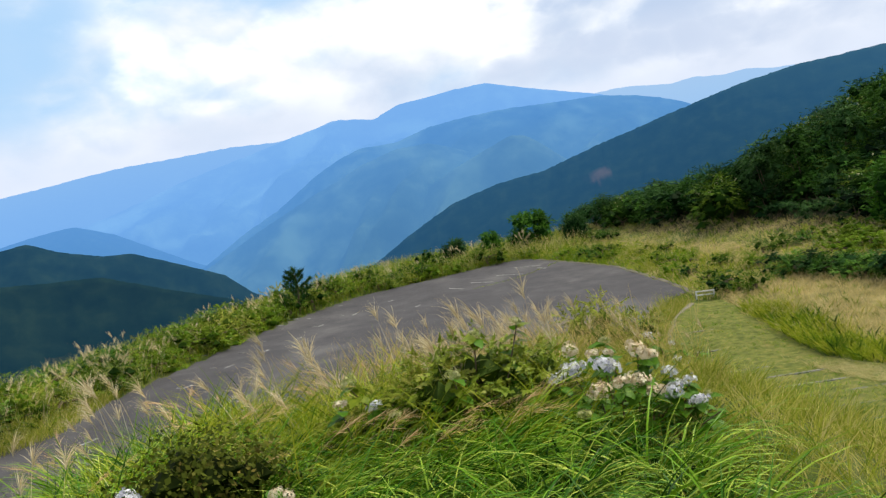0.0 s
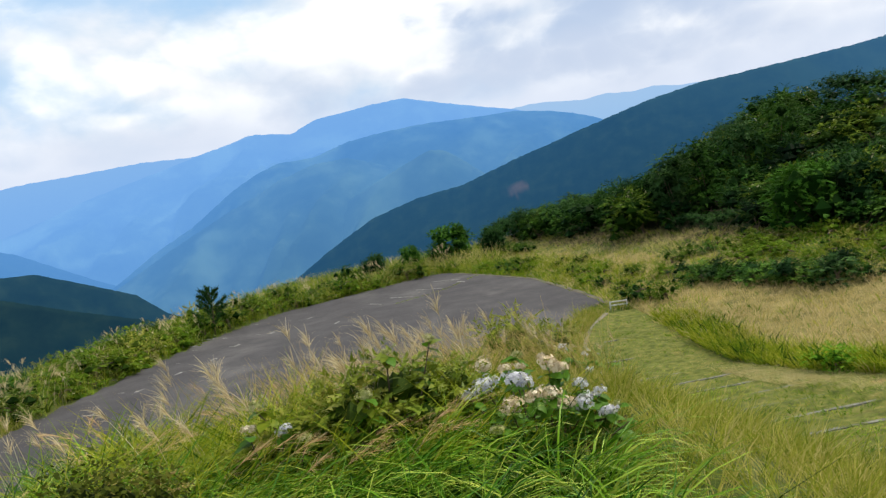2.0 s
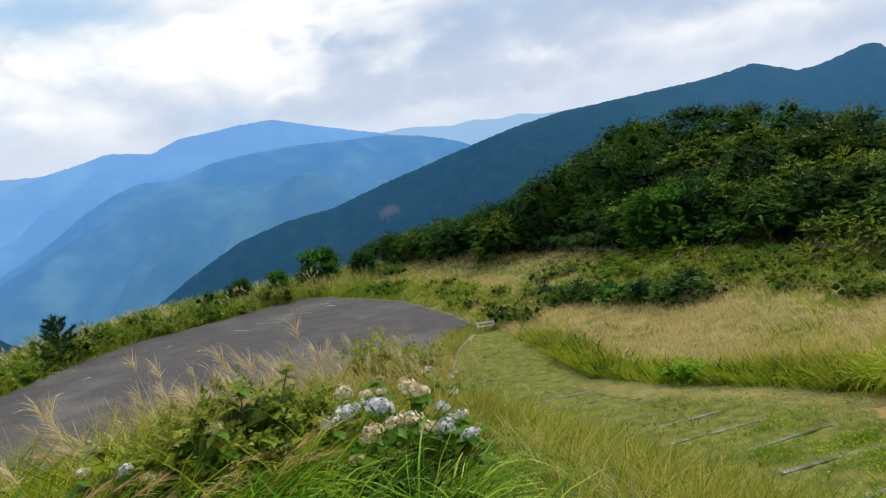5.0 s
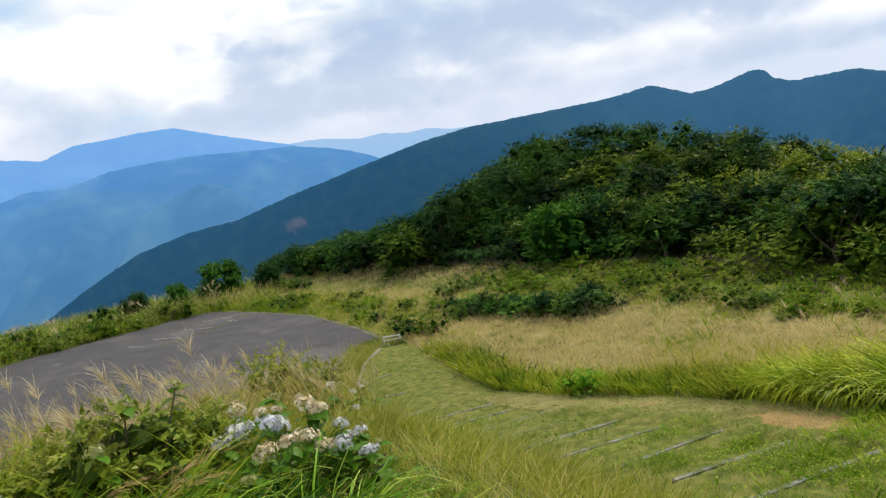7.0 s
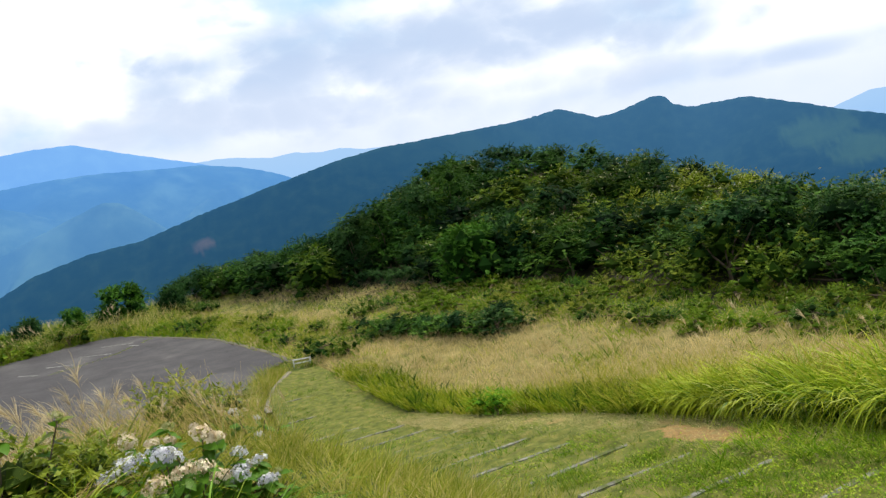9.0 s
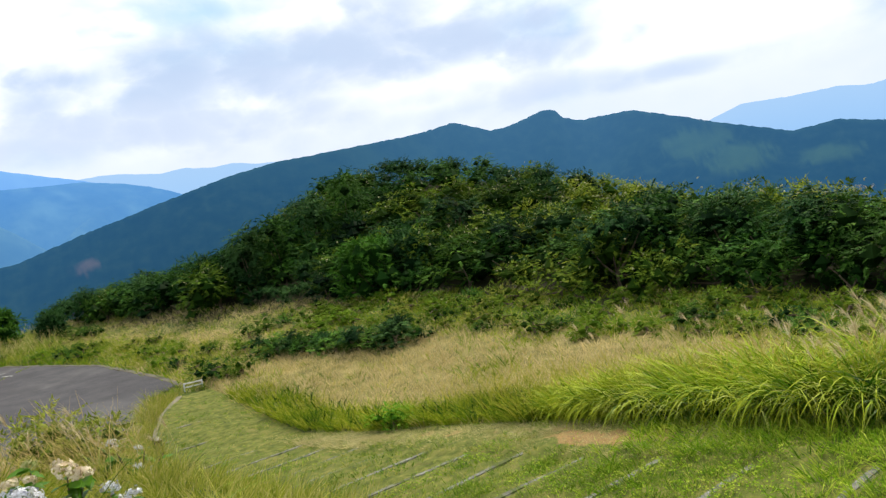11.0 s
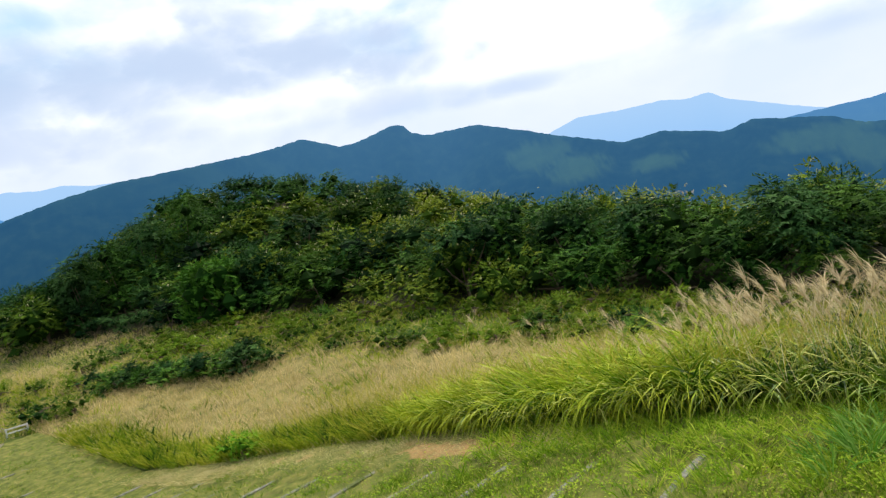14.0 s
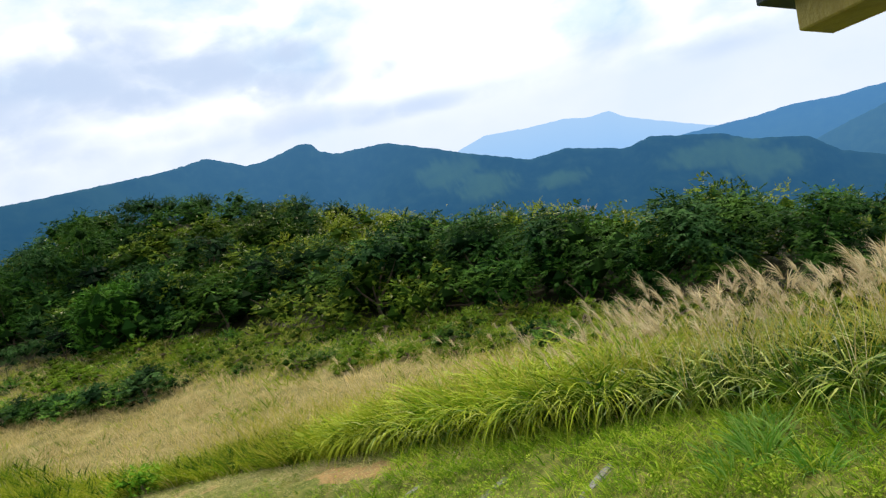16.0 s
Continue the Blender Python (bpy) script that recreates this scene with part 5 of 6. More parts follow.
def shade_lumps(centres, radii, core, corners=4):
    """Small faceted lumps added inside each lobe: the darkest leaf tone stands in for inner shade, and they block
    light.
    """
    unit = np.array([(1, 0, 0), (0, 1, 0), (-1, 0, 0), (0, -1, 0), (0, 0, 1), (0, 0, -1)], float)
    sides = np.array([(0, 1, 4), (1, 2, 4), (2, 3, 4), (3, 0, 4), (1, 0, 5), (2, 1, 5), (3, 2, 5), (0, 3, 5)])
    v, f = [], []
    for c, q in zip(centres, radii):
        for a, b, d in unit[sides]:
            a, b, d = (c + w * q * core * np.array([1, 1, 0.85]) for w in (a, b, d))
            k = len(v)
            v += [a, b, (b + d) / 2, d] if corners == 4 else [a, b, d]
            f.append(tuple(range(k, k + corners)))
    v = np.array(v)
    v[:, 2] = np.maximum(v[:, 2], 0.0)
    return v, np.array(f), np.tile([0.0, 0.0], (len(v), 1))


def lobes(seed, wide, tall, count, low=0.15):
    r = np.random.default_rng(seed)
    a = r.uniform(0, 2 * np.pi, count)
    h = low + (1 - low) * r.random(count) ** 0.8
    q = np.sqrt(np.clip(1 - (h - 0.15) ** 2, 0.05, 1)) * r.random(count) ** 0.36 * 0.84
    c = np.stack([wide * q * np.sin(a), wide * q * np.cos(a), tall * h * 0.82], -1)
    return c, wide * r.uniform(0.26, 0.48, count) * min(1.0, 4.6 / count ** 0.5)


def limbs(seed, centres, wide):
    """A short trunk that parts into tapered limbs which reach into the crown."""
    bm = bmesh.new()
    r = random.Random(seed)

    def limb(a, b, r0, r1):
        a, b = Vector(a), Vector(b)
        m = bmesh.ops.create_cone(bm, segments=4, radius1=r0, radius2=r1, depth=(b - a).length, cap_ends=True)["verts"]
        bmesh.ops.transform(bm, matrix=Matrix.Translation((a + b) / 2) @ (b - a).to_track_quat("Z", "Y").to_matrix().to_4x4(), verts=m)

    fork = (r.uniform(-0.1, 0.1), r.uniform(-0.1, 0.1), 0.35)
    limb((0, 0, -0.25), fork, 0.075, 0.06)
    for c in centres[:3]:
        mid = [fork[i] * 0.5 + c[i] * 0.5 + r.uniform(-0.08, 0.08) for i in range(3)]
        limb(fork, mid, 0.045, 0.03)
        limb(mid, tuple(c), 0.03, 0.012)
    me = bpy.data.meshes.new("trunk")
    bm.to_mesh(me)
    bm.free()
    me.materials.append(M_BARK)
    return me


def shrub_kind(seed, wide, tall, leaves, size, mat, count=16, blossom=0, low=0.15, core=0.66, spray=None):
    """Crown, trunk and blossom of a kind of shrub. spray: leaves on each twig, its length, how flat it lies and how far it droops; without it the leaves stand singly."""
    c, rad = lobes(seed, wide, tall, count, low)
    if spray:
        per, reach, flat, droop = spray
        v, f, u = join(spray_cloud(c, rad, leaves // per, per, reach, size, seed + 1, flat, droop), shade_lumps(c, rad, core, 3))
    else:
        v, f, u = join(leaf_cloud(c, rad, leaves, size, seed + 1), shade_lumps(c, rad, core))
    crown = mesh_from("crown", v, f, mat, u)
    bl = None
    if blossom:
        r = np.random.default_rng(seed + 9)
        k = r.choice(len(rad), blossom)
        d = r.normal(size=(blossom, 3))
        d[:, 2] = np.abs(d[:, 2]) + 0.4
        d /= np.linalg.norm(d, axis=1, keepdims=True)
        cc = c[k] + d * rad[k][:, None] * 1.12
        v, f, u = leaf_cloud(cc, np.full(blossom, 0.05), blossom * 7, (0.04, 0.07), seed + 10)
        bl = mesh_from("blossom", v, f, M_BLOSSOM, u)
    return crown, limbs(seed, c, wide), bl


M_BLOSSOM = leafy("cream_blossom", [(0.34, 0.34, 0.16), (0.50, 0.48, 0.30)], None, 0.6, 0.2)
BIG = [shrub_kind(11, 1.70, 2.1, 2500, (0.10, 0.17), M_SHRUB, 13, low=0.02, spray=(9, 0.42, 0.35, 0.25), core=0.52), shrub_kind(12, 1.60, 2.2, 2500, (0.10, 0.15), M_SHRUB_D, 15, low=0.02, spray=(9, 0.36, 0.55, 0.15), core=0.52),
       shrub_kind(13, 1.75, 1.9, 2500, (0.10, 0.17), M_SHRUB_L, 14, 22, low=0.02, spray=(8, 0.36, 0.45, 0.30), core=0.52), shrub_kind(14, 1.65, 2.3, 2500, (0.11, 0.18), M_SHRUB, 11, low=0.02, spray=(10, 0.50, 0.20, 0.30), core=0.48),
       shrub_kind(15, 1.55, 2.3, 2500, (0.11, 0.17), M_SHRUB_D, 10, low=0.02, spray=(10, 0.54, 0.15, 0.35), core=0.48), shrub_kind(16, 1.70, 2.0, 2500, (0.10, 0.17), M_SHRUB_L, 16, 14, low=0.02, spray=(8, 0.34, 0.50, 0.20), core=0.52),
       shrub_kind(17, 1.70, 1.9, 2500, (0.09, 0.15), M_CREST, 15, 26, low=0.02, spray=(8, 0.34, 0.50, 0.20), core=0.52)]
LOW = [shrub_kind(31, 0.75, 0.75, 640, (0.09, 0.15), M_SHRUB_L, 9, 0, 0.1, spray=(6, 0.26, 0.6, 0.2), core=0.5), shrub_kind(32, 0.70, 0.65, 640, (0.09, 0.14), M_SHRUB, 9, 0, 0.1, spray=(6, 0.26, 0.5, 0.2), core=0.5),
       shrub_kind(33, 0.80, 0.70, 640, (0.09, 0.15), M_WEED, 10, 3, 0.1, spray=(6, 0.28, 0.7, 0.2), core=0.5), shrub_kind(34, 0.65, 0.85, 640, (0.09, 0.16), M_SHRUB_D, 9, 0, 0.1, spray=(7, 0.30, 0.4, 0.25), core=0.5),
       shrub_kind(36, 0.8, 0.75, 640, (0.08, 0.14), M_OLIVE, 9, 0, 0.1, spray=(6, 0.3, 0.8, 0.15), core=0.5)]
BRIGHT = shrub_kind(35, 0.75, 0.75, 1100, (0.07, 0.12), M_VIVID, 9, 0, 0.1, spray=(6, 0.22, 0.7, 0.2), core=0.5)
ROUND = shrub_kind(41, 1.6, 2.1, 7200, (0.11, 0.17), M_ROUND, 34, 0, 0.05, spray=(8, 0.30, 0.7, 0.2), core=0.72)
ROUND_DARK = shrub_kind(42, 1.6, 2.0, 6400, (0.12, 0.19), M_SHRUB_D, 32, 0, 0.05, spray=(8, 0.30, 0.7, 0.2), core=0.72)
TREES = [shrub_kind(51, 1.6, 3.2, 5000, (0.11, 0.20), M_SHRUB_D, 11, 0, 0.3, spray=(11, 0.75, 0.12, 0.35), core=0.4), shrub_kind(52, 1.5, 3.0, 5000, (0.11, 0.19), M_SHRUB, 10, 0, 0.3, spray=(10, 0.66, 0.2, 0.3), core=0.4)]


def shrub(kind, x, y, size, seed, name, label, category, group, stretch=1.0):
    r = random.Random(seed)
    root = tagged(new(name), label, category, group)
    crown, trunk, bl = kind
    link("crown", crown, root)
    link("trunk", trunk, root)
    if bl is not None:
        link("blossom", bl, root, "cream flower clusters")
    root.matrix_basis = pose(x, y, float(ground_z(x, y)) - 0.05, r.uniform(-6, 6), r.uniform(-6, 6), r.uniform(0, 360)) @ Matrix.Diagonal((size, size, size * stretch, 1))
    return root


SHADES = ["mid-green leafy shrub on the hillside", "dark green dense shrub on the hillside", "bright green shrub with cream blossom on the hillside",
          "mid-green leafy shrub on the hillside", "dark green dense shrub on the hillside", "yellow-green shrub with a few blossoms on the hillside",
          "light yellow-green shrub with cream blossom on the crest"]
LOWS = ["low bright green weedy shrub among grass", "low mid-green shrub among grass", "low yellow-green weed clump among grass", "low dark green shrub among grass", "low olive weed clump among grass"]


def spaced(n, gap, draw, seed):
    """Places drawn at chance that keep a gap from each other."""
    r, got = random.Random(seed), []
    for _ in range(n):
        x, y, g = draw(r)
        if x is not None and all((x - a) ** 2 + (y - b) ** 2 > (gap * g) ** 2 for a, b in got):
            got.append((x, y))
    return got


def build_hill():
    def draw(r):
        y = r.uniform(-7, 66)
        deep = 17 if 24 < y < 60 else 12 if 14 < y <= 24 else 7
        x = float(foot_x(y)) + 0.4 + (deep - 0.4) * r.random() ** 0.85
        return (x, y, 1.0) if off_edge(x, y) < 3 else (None, None, 0)
    for i, (x, y) in enumerate(spaced(3400, 1.55, draw, 3) + [(20.8, 17.6), (22.1, 18.8), (21.5, 16.2)]):
        front = x - float(foot_x(y))
        crest = math.degrees(math.atan2(x, y)) > 44 and (front > 4.5 or skyline_z(x, y) - float(ground_z(x, y)) < 1.5)
        pick = (6, 2, 6, 6, 5, 6, 6, 1) if crest else (0, 1, 4, 3, 1, 4, 0, 2) if y > 25 else (0, 2, 5, 3, 4, 5, 1, 3)
        kind = pick[int(8 * ((vnoise(x * 0.23, y * 0.23, 8) * 1.3 + 0.37 * (i * 0.618 % 1)) % 1))]
        size = (0.72 if front < 1.6 else 1.0) * (0.85 + 0.35 * ((i * 0.377) % 1))
        size *= 0.75 if y > 50 else 0.72 if y > 33 and front < 5 else 1.0
        size *= 0.82 if y < 5 else 1.0
        room = skyline_z(x, y) - float(ground_z(x, y))
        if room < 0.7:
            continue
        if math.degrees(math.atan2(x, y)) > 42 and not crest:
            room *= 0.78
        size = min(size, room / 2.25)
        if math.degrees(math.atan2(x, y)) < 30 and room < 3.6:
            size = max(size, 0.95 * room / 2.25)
        shrub(BIG[kind], x, y, size, 1000 + i, "shrub", SHADES[kind], "shrub", "shrubs on the hillside", 1.15 if y < 18 else 0.95)
    # small trees that stand out of the thicket's edge, and the round bush at its foot
    for i, (az, d, s) in enumerate(((11.8, 56, 0.8), (13.2, 57, 0.8), (15.6, 53, 0.9), (17.4, 50, 0.85), (19.8, 47, 0.9), (21.4, 45, 0.9), (23.1, 43, 1.0), (25.2, 43, 1.0), (27.4, 44, 1.0), (30.2, 44, 1.0), (72.2, 21.5, 1.0), (75.0, 21.5, 0.9), (63.2, 25, 0.95), (80.5, 21, 0.9), (57, 27.5, 0.9))):
        x, y = d * math.sin(math.radians(az)), d * math.cos(math.radians(az))
        tall = skyline_z(x, y) - float(ground_z(x, y)) + (0.35 if az < 26 else -0.1)
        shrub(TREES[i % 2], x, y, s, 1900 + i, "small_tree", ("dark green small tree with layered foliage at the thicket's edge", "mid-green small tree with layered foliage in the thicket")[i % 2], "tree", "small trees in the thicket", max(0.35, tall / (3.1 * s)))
    shrub(ROUND, 17.75, 28.7, 1.15, 1950, "shrub", "rounded mid-green bush at the foot of the thicket", "shrub", "", 1.15)
    shrub(ROUND_DARK, 19.6, 28.0, 1.05, 1951, "shrub", "rounded dark bush at the foot of the thicket", "shrub", "", 1.25)


def build_low():
    def foot(r):
        y = r.uniform(-3, 31)
        x = float(foot_x(y)) - r.uniform(-0.3, 3.6)
        return x, y, 1.0

    def bank(r):
        y = r.uniform(25, 46)
        x = float(np.interp(y, [24, 30, 36.7, 41.3, 46], [8.3, 8.3, 7.8, 6.3, 4.5])) + r.uniform(0.8, 3.2)
        return x, y, 1.0

    def behind(r):
        x = r.uniform(-3, 10)
        return x, 46.9 + r.uniform(0, 3.0), 1.0

    def verge(r):
        y = r.uniform(16, 50)
        x = float(np.interp(y, [12, 19.6, 25, 29, 35, 40.7, 46.4], [-15.5, -12.7, -11.3, -10.0, -8.4, -5.5, 3.2])) - r.uniform(0.8, 4.6)
        return x, y, 1.0

    n = 0
    for draw, tries, gap, lo, hi, label in ((foot, 470, 0.9, 0.45, 0.95, 2), (bank, 110, 1.1, 0.45, 0.85, 2), (behind, 90, 1.1, 0.6, 1.2, 2), (verge, 900, 1.0, 0.85, 1.6, 2)):
        for x, y in spaced(tries, gap, draw, tries):
            n += 1
            k = ((n * 7 + n // 5) % 4, 0, (0, 2, 2, 4, 0, 2, 1)[n % 7])[label]
            shrub(LOW[k], x, y, lo + (hi - lo) * ((n * 0.618) % 1), 3000 + n, "low_shrub", LOWS[k], "shrub", "low shrubs among the grass", 0.9)
    # the dark hedge-like patch in the meadow
    for i in range(26):
        x, y = 11.3 + 2.1 * i / 25 + (0.5 if i % 2 else -0.15), 26.6 - 6.4 * i / 25
        shrub(LOW[(3, 1, 1)[i % 3]], x, y, 0.92 + 0.16 * math.sin(i * 1.9), 3500 + i, "low_shrub", "dark green low shrub in the meadow", "shrub", "low shrubs among the grass", 0.82)
    # the bright bush at the path's edge and shrubs beyond the asphalt
    shrub(BRIGHT, 7.95, 12.7, 0.72, 3600, "bush", "small bright green bush beside the path", "bush", "", 0.85)
    shrub(LOW[1], 8.95, 25.5, 1.05, 3601, "low_shrub", "dark green low shrub at the corner of the asphalt", "shrub", "", 1.0)
    shrub(LOW[0], 9.7, 24.6, 0.8, 3602, "low_shrub", "bright green low shrub at the corner of the asphalt", "shrub", "", 1.0)
    for i, (x, y, s, k, st) in enumerate(((5.5, 51.9, 1.12, 3, 1.08), (8.78, 52.5, 0.70, 4, 1.4), (2.6, 50.2, 0.55, 1, 1.5), (0.1, 48.2, 0.6, 3, 1.5), (12.1, 52.9, 0.9, 0, 1.15), (14.8, 52, 1.0, 3, 1.1), (17, 50, 1.05, 1, 1.1), (-2.0, 47.6, 0.5, 3, 1.2))):
        kind = (ROUND, ROUND_DARK)[i % 2] if i < 4 else BIG[k]
        shrub(kind, x, y, s, 3700 + i, "shrub", "rounded dark green shrub beyond the asphalt", "shrub", "shrubs beyond the asphalt", st)


build_hill()
build_low()


# ---- the flowering hydrangea ----
def floret_head(seed, radius):
    """A mop head of many four-petalled florets over an uneven dome."""
    r = np.random.default_rng(seed)
    n = 58
    i = np.arange(n) + 0.5
    ph = np.arccos(1 - 1.5 * i / n)
    th = np.pi * (1 + 5 ** 0.5) * i
    d = np.stack([np.cos(th) * np.sin(ph), np.sin(th) * np.sin(ph), np.cos(ph)], -1) + r.normal(0, 0.12, (n, 3))
    d /= np.linalg.norm(d, axis=1, keepdims=True)
    lump = 1 + 0.22 * np.sin(3 * th / 7 + seed) * np.sin(2.3 * ph + seed)
    c = d * radius * (lump * r.uniform(0.74, 1.12, n))[:, None] * np.array([1.12, 0.98, 0.68])
    t = np.cross(d, r.normal(size=(n, 3)))
    t /= np.linalg.norm(t, axis=1, keepdims=True)
    nor = d + r.normal(0, 0.35, (n, 3))
    nor /= np.linalg.norm(nor, axis=1, keepdims=True)
    t = np.cross(nor, t)
    t /= np.linalg.norm(t, axis=1, keepdims=True)
    b = np.cross(nor, t)
    s = radius * 0.19 * r.uniform(0.7, 1.3, n)[:, None]
    v, u = [], []
    tone = np.clip(r.normal(0.5, 0.3, n), 0, 1)
    for k in range(4):
        e1 = t * math.cos(k * math.pi / 2) + b * math.sin(k * math.pi / 2)
        e2 = -t * math.sin(k * math.pi / 2) + b * math.cos(k * math.pi / 2)
        v.append(np.stack([c, c + (e1 * 0.8 + e2 * 0.5) * s + nor * s * 0.22, c + e1 * 1.45 * s + nor * s * 0.05, c + (e1 * 0.8 - e2 * 0.5) * s + nor * s * 0.22], 1))
        u.append(np.stack([np.repeat(tone, 4), np.tile([0, 0.6, 1, 0.6], n)], -1))
    v, u = np.concatenate(v).reshape(-1, 3), np.concatenate(u)
    return v, np.arange(len(v)).reshape(-1, 4), u


def broad_leaf(seed, length=0.13, mat=None):
    """A broad pointed leaf, folded along its midrib and curling down, with its stalk at the origin and its tip along +y."""
    r = random.Random(seed)
    k = 6
    v, u, f = [], [], []
    for i in range(k + 1):
        s = i / k
        w = 0.36 * length * math.sin(math.pi * min(1, s * 0.92 + 0.06)) ** 0.75 * (1 - 0.25 * s) if i < k else 0.002
        drop = -0.30 * length * s * s + 0.04 * length * s
        for side, up in ((-1, 0.16), (0, 0), (1, 0.16)):
            v.append((side * w + 0.01 * length * math.sin(i * 3 + seed), s * length, drop + up * w + 0.02 * length * math.sin(i * 2.3 + side + seed)))
            u.append((r.random() * 0.25 + 0.35, s))
        if i:
            a = 3 * (i - 1)
            f += [(a, a + 1, a + 4, a + 3), (a + 1, a + 2, a + 5, a + 4)]
    return mesh_from("leaf", v, f, mat or M_BROAD, u, smooth=True)


M_SALLOW = leafy("yellowing_broad_leaf", [(0.04, 0.075, 0.005), (0.10, 0.15, 0.010), (0.20, 0.25, 0.022), (0.27, 0.21, 0.055)], None, 0.45, 0.3, mottle=0.4, gloss=0.1)
M_FLOWER = [leafy("lilac_white_floret", [(0.32, 0.32, 0.42), (0.60, 0.60, 0.66), (0.78, 0.78, 0.79)], None, 0.6, 0.2, mottle=0.05),
            leafy("cream_pink_floret", [(0.38, 0.28, 0.17), (0.62, 0.52, 0.37), (0.76, 0.69, 0.56)], None, 0.6, 0.2, mottle=0.05),
            leafy("faded_green_floret", [(0.16, 0.20, 0.05), (0.34, 0.36, 0.13), (0.48, 0.46, 0.27)], None, 0.6, 0.2, mottle=0.05)]
FLOWER_LABELS = ["white and lilac mop-head flower", "cream and pink fading mop-head flower", "greenish fading mop-head flower"]
HEADS = [mesh_from("flower_head", *[(v, f, M_FLOWER[k], u) for v, f, u in [floret_head(500 + k * 7 + j, 0.1)]][0]) for k in range(3) for j in range(2)]
LEAVES = [broad_leaf(i, 0.115) for i in range(4)] + [broad_leaf(i, 0.115, M_SALLOW) for i in range(4)]


def tube(bm, a, b, r0, r1, seg=5):
    a, b = Vector(a), Vector(b)
    m = bmesh.ops.create_cone(bm, segments=seg, radius1=r0, radius2=r1, depth=(b - a).length, cap_ends=True)["verts"]
    bmesh.ops.transform(bm, matrix=Matrix.Translation((a + b) / 2) @ (b - a).to_track_quat("Z", "Y").to_matrix().to_4x4(), verts=m)


def hydrangea(centre, heads, leaves, spread, label, seed, yellowing=0):
    """A hydrangea bush. heads: place, tone and size of each flower; leaves: how many grow about the stems."""
    r = random.Random(seed)
    cx, cy = centre
    cz = float(ground_z(cx, cy))
    root = tagged(new("hydrangea_bush"), label, "hydrangea")
    root.matrix_basis = pose(cx, cy, cz)
    bm = bmesh.new()
    tips = []
    for x, y, z, tone, size in heads:
        top = (x - cx, y - cy, z - cz)
        foot = (top[0] * 0.35 + r.uniform(-0.1, 0.1), top[1] * 0.35 + r.uniform(-0.1, 0.1), -0.05)
        mid = ((top[0] + foot[0]) / 2 + r.uniform(-0.05, 0.05), (top[1] + foot[1]) / 2, top[2] * 0.55)
        tube(bm, foot, mid, 0.009, 0.007), tube(bm, mid, (top[0], top[1], top[2] - 0.04), 0.007, 0.005)
        tips.append((mid, top))
        link("flower_head", HEADS[tone * 2 + r.randrange(2)], root, FLOWER_LABELS[tone],
             pose(*top, r.uniform(-25, 25), r.uniform(-25, 25), r.uniform(0, 360)) @ Matrix.Scale(size * 0.88, 4))
    for i in range(max(6, leaves // 14)):
        a, q = r.uniform(0, 6.28), math.sqrt(r.random())
        top = (q * spread[0] * math.sin(a), q * spread[1] * math.cos(a), spread[2] * (1 - 0.5 * q * q) * r.uniform(0.8, 1.05))
        foot = (top[0] * 0.4, top[1] * 0.4, -0.05)
        mid = tuple((top[j] + foot[j]) / 2 for j in range(3))
        tube(bm, foot, top, 0.009, 0.005)
        tips.append((mid, top))
    stems = part("branchwork", bm, M_BARK, root, "thin brown stems")
    for i in range(leaves):
        mid, top = tips[i % len(tips)]
        s = 1 - 1.1 * r.random() ** 1.7
        at = [mid[j] + (top[j] - mid[j]) * s for j in range(3)]
        out = r.uniform(0, 360)
        link("leaf", LEAVES[i % 4 + (4 if yellowing and i % 5 < 4 else 0)], stems, "", pose(at[0], at[1], at[2] - 0.03, r.uniform(-30, 22), r.uniform(-18, 18), out) @ Matrix.Scale(r.uniform(0.75, 1.35), 4))
    return root


FRONT_HEADS = [(0.80, 6.0, 0.29, 0, 1.0), (1.02, 5.73, 0.36, 0, 1.08), (0.91, 5.49, 0.24, 1, 0.85), (1.05, 5.35, 0.32, 1, 0.72), (1.19, 5.42, 0.30, 1, 0.88), (1.30, 5.81, 0.42, 1, 1.0), (1.40, 5.85, 0.36, 1, 0.75), (0.85, 6.35, 0.37, 1, 0.85),
               (0.99, 6.07, 0.38, 1, 0.62), (1.32, 5.46, 0.19, 1, 0.78), (1.45, 5.46, 0.17, 0, 0.78), (1.66, 5.58, 0.03, 0, 0.70)]
SIDE_HEADS = [(1.58, 6.0, 0.16, 0, 0.66), (1.68, 5.85, 0.11, 0, 0.62), (1.60, 5.95, 0.08, 0, 0.45), (0.65, 5.88, 0.27, 0, 0.72), (1.15, 6.3, 0.42, 2, 0.55), (1.10, 5.95, 0.40, 1, 0.5), (0.75, 5.30, 0.14, 2, 0.6), (1.78, 5.75, 0.02, 2, 0.4)]
hydrangea((1.15, 5.75), FRONT_HEADS + SIDE_HEADS,
          680, (0.72, 0.6, 0.42), "hydrangea bush with white and cream mop-head flowers on the bank", 1)
hydrangea((2.3, 8.4), [(2.31, 8.35, -0.40, 0, 0.62), (2.42, 8.4, -0.49, 0, 0.55), (2.20, 8.5, -0.48, 0, 0.45), (2.05, 8.2, -0.40, 2, 0.5)], 60, (0.35, 0.3, 0.3), "small hydrangea bush with lilac heads in yellow grass", 5)
hydrangea((2.4, 10.3), [(2.35, 10.4, -0.55, 1, 0.8), (2.5, 10.4, -0.58, 0, 0.9), (2.65, 10.45, -0.62, 1, 0.75), (2.25, 10.5, -0.52, 2, 0.7), (2.78, 10.3, -0.70, 0, 0.6)], 60, (0.4, 0.35, 0.3), "hydrangea bush with pale heads in dry grass", 6)
